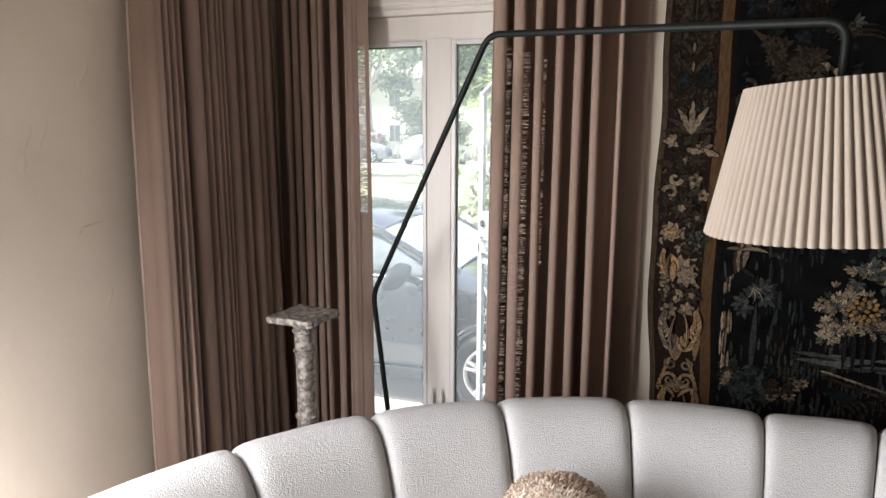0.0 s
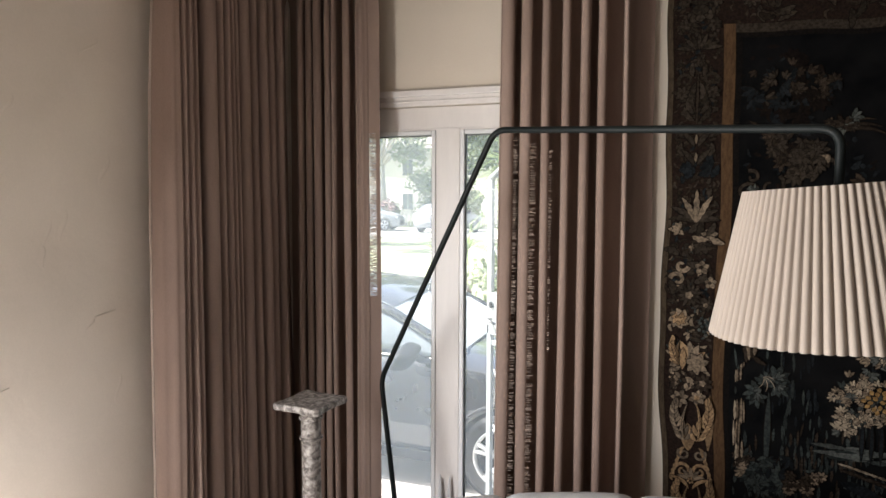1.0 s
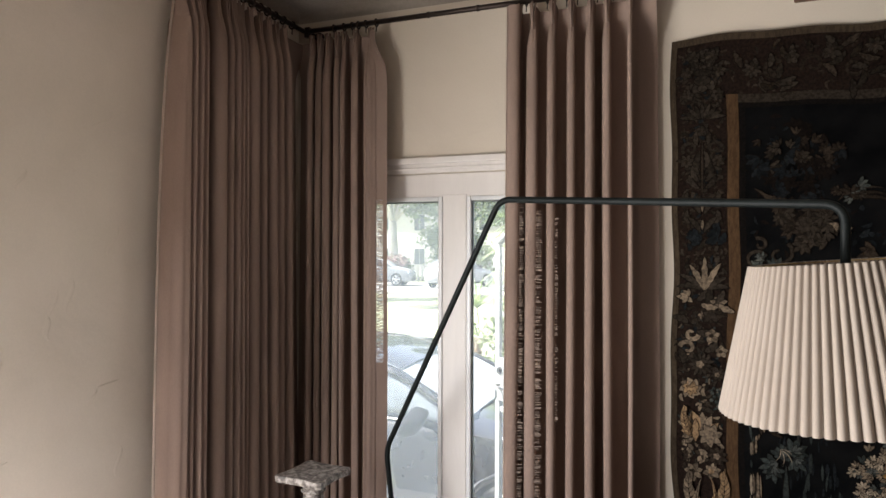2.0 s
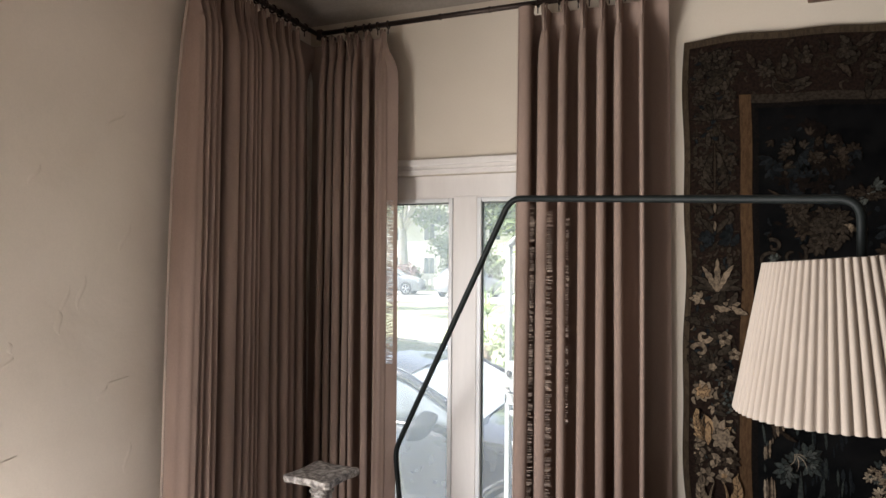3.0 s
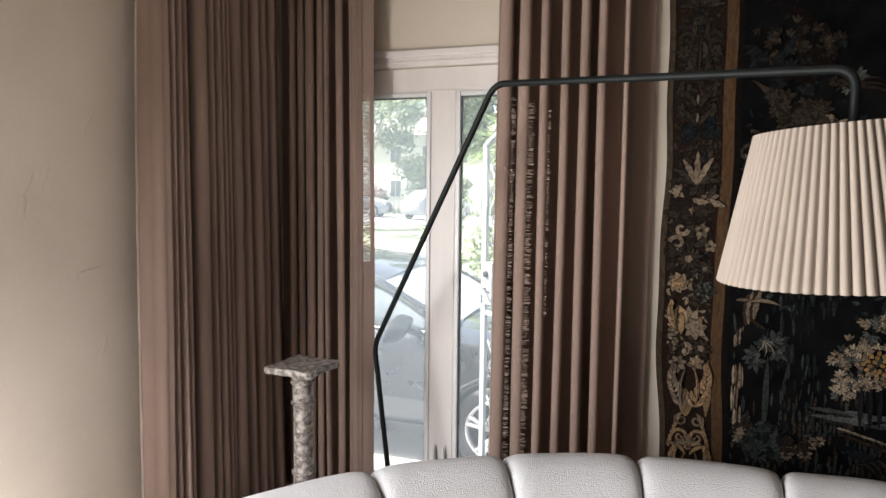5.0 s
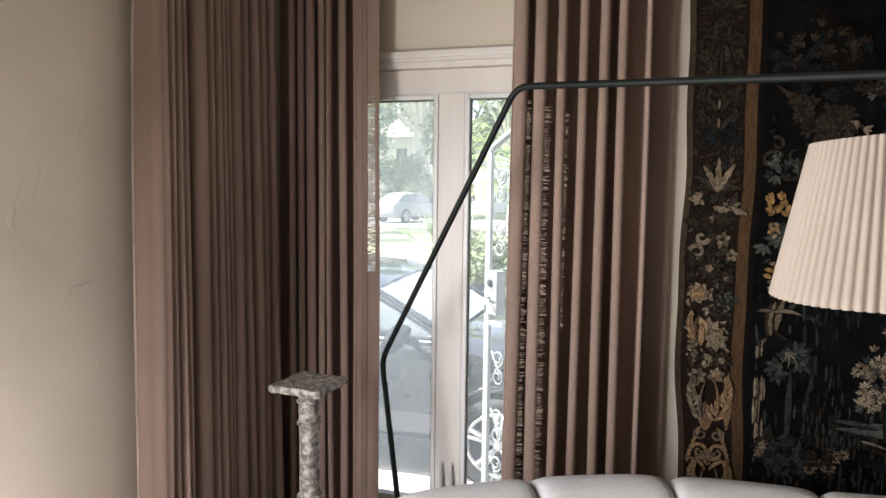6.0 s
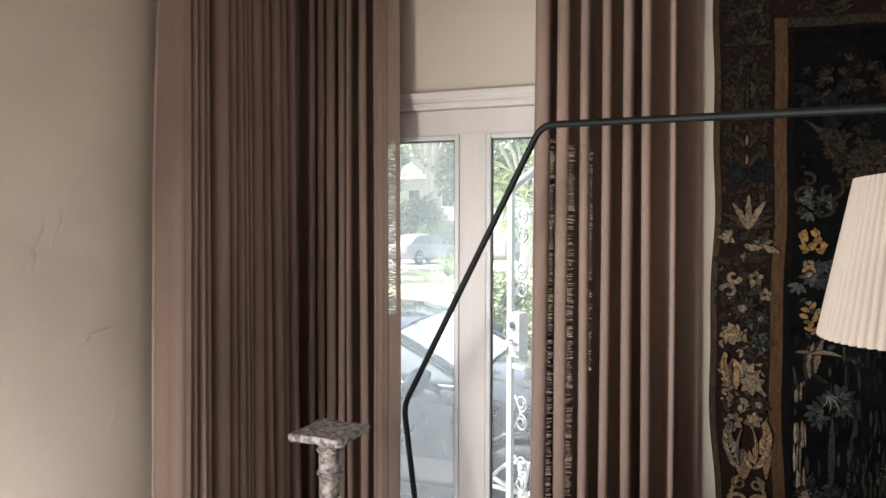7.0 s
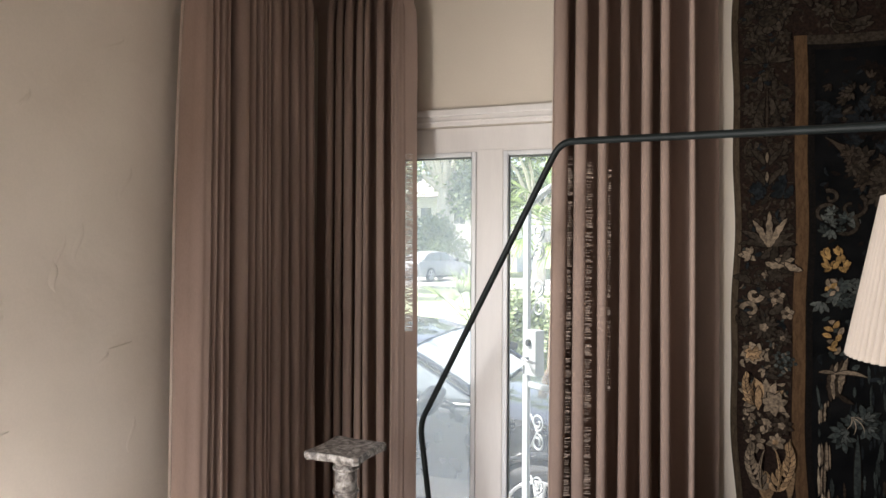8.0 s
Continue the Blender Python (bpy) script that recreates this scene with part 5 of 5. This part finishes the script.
def build_car(label, paint, group=""):
    """A car that faces +x, its front axle over x = 0, its wheels on z = 0, its near side at y = 0."""
    ob = thing("car", (0, 0, 0), label, "car", group)
    W = 1.80

    def ring(s):
        x, low, belt, top, inset = s
        half = W / 2 - inset
        pts = []
        for u, z in ((0.90, low), (0.985, low + 0.08), (0.992, low + 0.4 * (belt - low)), (1.0, belt - 0.235), (0.962, belt - 0.11), (0.935, belt - 0.015), (0.90, belt),
                     (0.45, top)):
            pts.append((u, z))
        left = [(x, W / 2 - u * half, z) for u, z in pts]
        right = [(x, W / 2 + u * half, z) for u, z in reversed(pts)]
        return left + right

    body = [(0.88, 0.30, 0.52, 0.53, 0.30), (0.84, 0.22, 0.64, 0.66, 0.16), (0.70, 0.20, 0.74, 0.77, 0.07), (0.45, 0.20, 0.82, 0.86, 0.025),
            (0.0, 0.20, 0.90, 0.95, 0.0), (-0.45, 0.20, 0.945, 1.0, 0.0), (-0.8, 0.20, 0.955, 0.98, 0.0), (-1.6, 0.20, 0.965, 0.98, 0.0),
            (-2.4, 0.20, 0.98, 1.0, 0.0), (-2.9, 0.22, 0.98, 1.01, 0.02), (-3.25, 0.26, 0.97, 1.0, 0.07), (-3.45, 0.34, 0.90, 0.92, 0.18)]
    part("body", smooth_loft(body, ring), paint, ob, "", True)

    def cabin(s):
        x, low, top, inset, crown = s
        half = W / 2 - inset
        pts = [(0.90, low), (0.885, low + 0.3 * (top - low)), (0.83, low + 0.75 * (top - low)), (0.76, top - 0.035), (0.68, top), (0.35, top + crown)]
        return [(x, W / 2 - u * half, z) for u, z in pts] + [(x, W / 2 + u * half, z) for u, z in reversed(pts)]

    glass_rows = [(-0.36, 0.955, 0.965, 0.05, 0.0), (-0.62, 0.955, 1.13, 0.04, 0.01), (-0.95, 0.955, 1.30, 0.03, 0.02), (-1.2, 0.955, 1.375, 0.03, 0.02),
                  (-1.7, 0.955, 1.41, 0.03, 0.02), (-2.3, 0.955, 1.385, 0.03, 0.02), (-2.75, 0.955, 1.28, 0.04, 0.015), (-3.15, 0.955, 1.02, 0.05, 0.0)]
    part("windows", smooth_loft(glass_rows, cabin), M_CARGLASS, ob, "glossy tinted car glass, coloured paler for daylight through the cabin", True)
    roof_rows = []
    for x, low, top, inset, crown in glass_rows[2:7]:
        half = W / 2 - inset
        roof_rows.append([(x, W / 2 + u * half, z) for u, z in ((-0.80, top - 0.03), (-0.765, top - 0.02), (-0.68, top + 0.012), (-0.35, top + crown + 0.012),
                                                                (0.35, top + crown + 0.012), (0.68, top + 0.012), (0.765, top - 0.02), (0.80, top - 0.03))])
    part("roof", grid_mesh(roof_rows), paint, ob, "", True)
    # panel over the front glass that carries the painted sky reflection
    screen = [[(x, W / 2 + u * half, z + 0.006 + 0.02 * (1 - u * u / 0.46)) for u in np.linspace(-0.68, 0.68, 7)] for x, z, half in ((-0.40, 0.99, 0.98), (-0.62, 1.125, 0.95), (-0.95, 1.297, 0.91), (-1.12, 1.355, 0.9))]
    part("windscreen", grid_mesh(screen), M_SCREEN, ob, "windscreen with the bright sky reflection put into its pale colour", True)
    for sgn in (-1, 1):
        y = W / 2 + sgn * (W / 2)
        inner = W / 2 + sgn * (W / 2 - 0.03)
        front = [(-0.36, W / 2 + sgn * 0.76, 0.955), (-0.62, W / 2 + sgn * 0.72, 1.115), (-0.95, W / 2 + sgn * 0.68, 1.285), (-1.2, W / 2 + sgn * 0.665, 1.355)]
        part("pillar", tube(front, 0.032, 8), paint, ob, "", True)
        part("pillar", tube([(-1.72, W / 2 + sgn * 0.79, 0.96), (-1.70, W / 2 + sgn * 0.67, 1.38)], 0.035, 8), M_TRIM, ob)
        part("pillar", tube([(-2.3, W / 2 + sgn * 0.675, 1.365), (-2.75, W / 2 + sgn * 0.70, 1.255), (-3.1, W / 2 + sgn * 0.76, 1.02)], 0.045, 8), paint, ob)
        part("sill_trim", box((-2.2, y - 0.01, 0.21), (-0.42, y + 0.01, 0.29), 0.008), M_TRIM, ob)
        part("belt_trim", tube([(-0.42, W / 2 + sgn * 0.81, 0.965), (-2.9, W / 2 + sgn * 0.80, 0.985)], 0.009, 6), M_STEEL, ob, "thin bright window trim")
        part("door_handle", box((-1.50, y - 0.025, 0.80), (-1.28, y + 0.025, 0.83), 0.01), paint, ob)
        for x in (-0.40, -1.72, -2.45):
            part("door_gap", box((x - 0.003, y - 0.004, 0.30), (x + 0.003, y + 0.004, 0.93)), M_TRIM, ob)
        mirror = bmesh.new()
        bmesh.ops.create_uvsphere(mirror, u_segments=24, v_segments=16, radius=1)
        for v in mirror.verts:
            p = [math.copysign(abs(c) ** 0.55, c) for c in v.co]
            taper = 1 - 0.28 * (p[0] + 1) / 2
            v.co = (-0.66 + p[0] * 0.075 + 0.03 * p[2], W / 2 + sgn * (1.06 + p[1] * 0.125 * taper), 1.035 + p[2] * 0.082 * taper + 0.03 * sgn * p[1])
        add_tube(mirror, [(-0.60, W / 2 + sgn * 0.82, 0.95), (-0.62, W / 2 + sgn * 0.95, 1.0)], 0.028, 8)
        part("side_mirror", mirror, M_TRIM, ob, "angular black side mirror", True)
        part("headlight", box((0.55, y - sgn * 0.20 - 0.10, 0.62), (0.76, y - sgn * 0.20 + 0.10, 0.74), 0.04, None), M_ALLOY, ob, "clear headlight")
        for x in (0.0, -2.65):
            wy = W / 2 + sgn * (W / 2 - 0.085)
            out = W / 2 + sgn * (W / 2 + 0.006)
            bm = bmesh.new()
            segs = 28
            ringv = [[bm.verts.new((x + math.cos(math.pi * k / segs) * r, out + sgn * o, 0.32 + math.sin(math.pi * k / segs) * r)) for r, o in ((0.40, -0.012), (0.385, 0.004), (0.35, 0.004), (0.345, -0.05))] for k in range(segs + 1)]
            for a, b in zip(ringv, ringv[1:]):
                for j in range(3):
                    bm.faces.new((a[j], a[j + 1], b[j + 1], b[j]))
            part("wheel_arch", bm, paint, ob, "", True)
            part("arch_liner", lathe([(0.0, -0.004), (0.352, -0.004), (0.352, 0.004), (0.0, 0.004)], 28, (x, out - sgn * 0.001, 0.33), "y", False), M_TRIM, ob)
            tyre = part("wheel", lathe([(0.225, -0.09), (0.28, -0.10), (0.312, -0.085), (0.32, -0.05), (0.32, 0.05), (0.312, 0.085), (0.28, 0.10), (0.225, 0.09)], 36, (x, wy + sgn * 0.03, 0.32), "y", False), M_TYRE, ob, "black rubber tyre", True)
            bm = lathe([(0.228, 0.0), (0.222, sgn * 0.012), (0.205, sgn * 0.006), (0.20, -sgn * 0.04), (0.21, -sgn * 0.05)], 36, (x, wy + sgn * 0.118, 0.32), "y", False)
            for k in range(5):
                a = k * math.tau / 5 + 0.3
                for da in (-0.13, 0.13):
                    add_tube(bm, [(x + math.cos(a) * 0.03, wy + sgn * 0.115, 0.32 + math.sin(a) * 0.03), (x + math.cos(a + da) * 0.21, wy + sgn * 0.122, 0.32 + math.sin(a + da) * 0.21)], 0.017, 6)
            add_tube(bm, [(x, wy + sgn * 0.08, 0.32), (x, wy + sgn * 0.13, 0.32)], 0.035, 14)
            part("rim", bm, M_ALLOY, tyre, "silver alloy spoked rim", True)
    part("grille", box((0.80, W / 2 - 0.35, 0.40), (0.90, W / 2 + 0.35, 0.52), 0.02), M_TRIM, ob)
    return ob


car = build_car("black parked car with silver wheels beside the house", M_CARPAINT)
car.matrix_basis = pose(1.13, 1.0, GROUND, 0, 0, 0) @ Matrix.Diagonal((1, 1, 0.94, 1))
bpy.context.view_layer.update()
far_car = build_car("silver estate car parked across the street", M_SILVERCAR, "cars across the street")
far_car.matrix_basis = pose(-9.25, 33.4, GROUND + 0.01, 0, 0, 66) @ Matrix.Diagonal((1.0, 1.0, 1.18, 1))
copy_thing(far_car, pose(-14.5, 32.2, GROUND + 0.01, 0, 0, 10))
copy_thing(far_car, pose(-20.5, 32.4, GROUND + 0.01, 0, 0, 5))


# ---- white iron gate standing open outside ----
def iron_gate():
    hinge, free = Vector((1.64, 0.23, 0)), Vector((1.100, 0.640, 0))
    d = (free - hinge).normalized()
    nrm = Vector((-d.y, d.x, 0))
    L = (free - hinge).length
    ob = thing("metal_gate", (hinge.x, hinge.y, GROUND), "white painted iron security gate with scrolls standing open", "gate")
    m = Matrix.Translation((hinge.x, hinge.y, 0)) @ Matrix((( d.x, nrm.x, 0, 0), (d.y, nrm.y, 0, 0), (0, 0, 1, 0), (0, 0, 0, 1)))

    def bar(a, b):
        return box(a, b, 0.003, m)

    top = 1.93
    part("gate_frame", bar((0, -0.02, GROUND), (0.045, 0.02, top)), M_GATE, ob)
    part("gate_frame", bar((L - 0.042, -0.012, GROUND), (L, 0.012, top)), M_GATE, ob)
    part("gate_frame", bar((0.045, -0.018, GROUND + 0.03), (L - 0.05, 0.018, GROUND + 0.075)), M_GATE, ob)
    arch = [m @ Vector((0.02 + (L - 0.045) * u, 0, top - 0.01 + 0.12 * math.sin(math.pi * u))) for u in np.linspace(0, 1, 15)]
    part("gate_frame", tube(arch, 0.02, 8), M_GATE, ob, "", True)
    part("gate_frame", bar((0.045, -0.015, 0.92), (L - 0.05, 0.015, 0.95)), M_GATE, ob)
    part("lock_plate", bar((L - 0.13, -0.032, 0.99), (L - 0.048, 0.032, 1.24)), M_GATE, ob, "white lock box")
    lock_c = m @ Vector((L - 0.075, 0.032, 1.17))
    bm = lathe([(0.0, 0.0), (0.020, 0.0), (0.020, 0.010), (0.015, 0.013), (0.0, 0.013)], 20)
    bmesh.ops.transform(bm, matrix=Matrix.Translation(lock_c) @ m.to_3x3().to_4x4() @ Matrix.Rotation(radians(-90), 4, "X"), verts=bm.verts[:])
    part("cylinder_lock", bm, M_TRIM, ob, "round dark lock cylinder", True)
    bm = tube([m @ Vector((L - 0.07, 0.03, 1.085)), m @ Vector((L - 0.07, 0.075, 1.085)), m @ Vector((L - 0.17, 0.08, 1.075))], 0.008, 8)
    part("handle", bm, M_STEEL, ob, "steel lever handle", True)
    bm = box((L - 0.03, 0.022, 0.99), (L - 0.02, 0.026, 1.04), 0.0, m)
    part("keyhole", bm, M_TRIM, ob)
    for x in np.linspace(0.045, L - 0.05, 4)[1:-1]:
        part("bar", bar((x - 0.008, -0.008, GROUND + 0.07), (x + 0.008, 0.008, top + 0.08)), M_GATE, ob)
    for cz in (0.06, 0.34, 0.68, 1.42, 1.72):
        for cx in (L - 0.135, L * 0.32):
            for up in (-1, 1):
                pts = []
                for a in np.linspace(0, 1, 22):
                    ang = math.pi * (1.5 - 2.7 * a)
                    r = 0.048 * (1 - 0.62 * a)
                    pts.append(m @ Vector((cx + 0.02 + math.cos(ang) * r, 0, cz + up * (0.055 + math.sin(ang) * r))))
                pts = [m @ Vector((cx + 0.075, 0, cz - up * 0.09))] + pts
                part("scroll", tube(pts, 0.0058, 6), M_GATE, ob, "", True)
    return ob


iron_gate()


# ---- plants, trees and the house across the street ----
def add_blade(bm, p, d, L, w, droop):
    side = d.cross(Vector((0, 0, 1)))
    side = side.normalized() if side.length > 0.01 else Vector((1, 0, 0))
    prev = None
    for k in range(4):
        u = k / 3
        c = p + d * L * u - Vector((0, 0, 1)) * droop * L * u * u
        ww = w * (1 - u) ** 0.6 + 0.001
        a, b = bm.verts.new(c + side * ww), bm.verts.new(c - side * ww)
        if prev:
            bm.faces.new((prev[0], a, b, prev[1]))
        prev = (a, b)


def fan_palm(place, height, fronds, size, seed, label):
    r = random.Random(seed)
    base = Vector(place)
    ob = thing("palm", place, label, "palm")
    top = base + Vector((0.1, 0, height))
    part("trunk", tube([base, base + Vector((0.04, 0, height * 0.5)), top], 0.10, 10, 0.07), M_BARK_DARK, ob, "", True)
    for k in range(fronds):
        a = k * 2.4 + r.uniform(-0.3, 0.3)
        el = r.uniform(-0.45, 1.1)
        d = Vector((math.cos(a) * math.cos(el), math.sin(a) * math.cos(el), math.sin(el)))
        hub = top + d * size * 0.75
        bm = bmesh.new()
        add_tube(bm, [top, hub], 0.008, 5)
        side = d.cross(Vector((0, 0, 1))).normalized()
        for j in range(17):
            t = -1.35 + 2.7 * j / 16
            v = (d * math.cos(t) + side * math.sin(t)).normalized()
            add_blade(bm, hub, v, size * r.uniform(0.75, 1.05) * (1 - 0.15 * abs(t)), 0.018, r.uniform(0.15, 0.5))
        part("frond", bm, M_FROND, ob)
    return ob


def leaf_cloud(bm, center, radii, count, size, r):
    for k in range(count):
        v = Vector((r.gauss(0, 1), r.gauss(0, 1), r.gauss(0, 1))).normalized() * r.random() ** 0.4
        p = Vector(center) + Vector((v.x * radii[0], v.y * radii[1], v.z * radii[2])) * (0.8 + 0.5 * noise.noise(v * 2.3))
        d = Vector((r.gauss(0, 1), r.gauss(0, 1), r.gauss(0, 0.7) - 0.2)).normalized()
        s = d.orthogonal().normalized()
        L, w = size * r.uniform(0.6, 1.3), size * 0.32
        q = [bm.verts.new(c) for c in (p, p + d * L * 0.5 + s * w, p + d * L, p + d * L * 0.5 - s * w)]
        bm.faces.new(q)


def tree(place, height, trunk_r, crown, clumps, count, leaf, seed, label, bark):
    r = random.Random(seed)
    base = Vector(place)
    ob = thing("tree", place, label, "tree", "street trees")
    bm = bmesh.new()
    fork = base + Vector((0, 0, height * 0.45))
    add_tube(bm, [base, base + Vector((0.1, 0, height * 0.2)), fork], trunk_r * 1.25, 12, trunk_r * 0.8)
    centers = []
    for k in range(clumps):
        a = k * 2.4 + r.uniform(-0.4, 0.4)
        rr = crown * r.uniform(0.35, 0.95)
        c = base + Vector((math.cos(a) * rr, math.sin(a) * rr, height * r.uniform(0.5, 1.0)))
        centers.append(c)
        mid = (fork + c) / 2 + Vector((0, 0, 0.3))
        add_tube(bm, [fork - Vector((0, 0, 0.3)), mid, c], trunk_r * 0.5, 7, trunk_r * 0.08)
    part("trunk", bm, bark, ob, "", True)
    bm = bmesh.new()
    for c in centers:
        leaf_cloud(bm, c, (crown * 0.42, crown * 0.42, crown * 0.3), count, leaf, r)
    tagged(part("crown", bm, M_LEAF, ob), kind="stuff")
    return ob


def shrub(place, radii, count, leaf, seed, label, flowers=0):
    r = random.Random(seed)
    ob = thing("shrub", place, label, "shrub", "garden shrubs")
    bm = bmesh.new()
    p = Vector(place)
    for k in range(7):
        a = k * 0.9
        add_tube(bm, [p, p + Vector((math.cos(a) * radii[0] * 0.5, math.sin(a) * radii[1] * 0.5, radii[2] * 1.2))], 0.02, 5, 0.006)
    part("stems", bm, M_BARK_DARK, ob)
    bm = bmesh.new()
    for k in range(9):
        c = p + Vector((r.uniform(-0.6, 0.6) * radii[0], r.uniform(-0.6, 0.6) * radii[1], radii[2] * r.uniform(0.45, 1.5)))
        leaf_cloud(bm, c, (radii[0] * 0.5, radii[1] * 0.5, radii[2] * 0.5), count // 9, leaf, r)
    tagged(part("leaves", bm, M_LEAF, ob), kind="stuff")
    if flowers:
        bm = bmesh.new()
        leaf_cloud(bm, p + Vector((0, 0, radii[2] * 1.3)), (radii[0], radii[1], radii[2] * 0.7), flowers, leaf * 1.1, r)
        tagged(part("blossom", bm, M_BLOSSOM, ob, "small pink blossom"), kind="stuff")
    return ob


fan_palm((0.62, 4.7, GROUND), 2.2, 22, 0.75, 5, "green fan palm with drooping fronds beyond the driveway")
fan_palm((-0.95, 6.3, GROUND), 0.8, 18, 0.75, 9, "low yellow-green fan palm at the lawn's edge")
shrub((0.1, 5.6, GROUND), (0.9, 0.8, 0.75), 3600, 0.09, 2, "dense green shrub at the driveway's edge", 30)
shrub((1.5, 5.9, GROUND), (1.1, 0.8, 1.2), 4200, 0.10, 4, "tall green shrub behind the parked car")
tree((-12.1, 38.4, GROUND), 13.0, 0.52, 4.4, 15, 650, 0.42, 11, "pale-barked street tree with light green crown", M_BARK)
tree((-12.8, 21.5, GROUND), 9.0, 0.30, 3.6, 9, 420, 0.34, 12, "tall green street tree at the lawn's far edge", M_BARK)
tree((-4.2, 30.0, GROUND), 8.0, 0.30, 3.6, 9, 420, 0.34, 13, "leafy street tree before the white house", M_BARK)
tree((-18.5, 40.0, GROUND), 10.0, 0.35, 4.5, 10, 420, 0.4, 14, "broad green tree beside the white house", M_BARK)
tree((-26.0, 41.0, GROUND), 11.0, 0.35, 5.0, 10, 420, 0.4, 15, "broad green tree beside the white house", M_BARK)
tree((-10.0, 42.0, GROUND), 10.0, 0.35, 4.5, 10, 420, 0.4, 16, "broad green tree beside the white house", M_BARK)
shrub((-17.5, 38.3, GROUND), (1.6, 1.0, 1.0), 1800, 0.2, 6, "flowering pink shrub across the street", 700)
shrub((-12.6, 37.6, GROUND), (3.2, 0.8, 2.3), 5200, 0.24, 8, "loose green hedge shrub across the street")


shrub((-11.3, 36.6, GROUND), (1.7, 0.6, 1.3), 2800, 0.22, 18, "rounded green shrub under the pale street tree")


def far_house(place, width, depth, height, label):
    ob = thing("house", place, label, "house", "houses across the street")
    x, y, z = place
    part("wall", box((x, y, z), (x + width, y + depth, z + height)), M_HOUSE, ob)
    bm = bmesh.new()
    e = 0.5
    a = [bm.verts.new(v) for v in ((x - e, y - e, z + height), (x + width + e, y - e, z + height), (x + width + e, y + depth + e, z + height), (x - e, y + depth + e, z + height))]
    b = [bm.verts.new(v) for v in ((x + 2.5, y + depth / 2, z + height + 2.2), (x + width - 2.5, y + depth / 2, z + height + 2.2))]
    bm.faces.new(a[::-1])
    for f in ((a[0], a[1], b[1], b[0]), (a[2], a[3], b[0], b[1]), (a[1], a[2], b[1]), (a[3], a[0], b[0])):
        bm.faces.new(f)
    part("roof", bm, M_ROOF, ob, "pale weathered tiled hip roof")
    for k in range(5):
        wx = x + width * (0.12 + 0.19 * k)
        for wz in (0.9, 3.7):
            win = part("window", box((wx - 0.55, y - 0.04, z + wz), (wx + 0.55, y + 0.02, z + wz + 1.5), 0.01), M_HOUSE, ob)
            part("pane", box((wx - 0.45, y - 0.05, z + wz + 0.1), (wx - 0.02, y - 0.041, z + wz + 1.4)), M_WINDOW, win)
            part("pane", box((wx + 0.02, y - 0.05, z + wz + 0.1), (wx + 0.45, y - 0.041, z + wz + 1.4)), M_WINDOW, win)
    return ob


far_house((-24, 47, GROUND), 15, 9, 6.0, "white two-storey house across the street")
far_house((-44, 49, GROUND), 15, 9, 6.0, "white two-storey house further along the street")
fence = thing("fence", (-18, 39.6, GROUND), "white picket fence before the house across the street", "fence")
for k in range(50):
    x = -25 + k * 0.32
    part("picket", box((x, 39.58, GROUND), (x + 0.14, 39.61, GROUND + 1.15)), M_HOUSE, fence)
part("rail", box((-25.1, 39.612, GROUND + 0.75), (-8.8, 39.65, GROUND + 0.85)), M_HOUSE, fence)
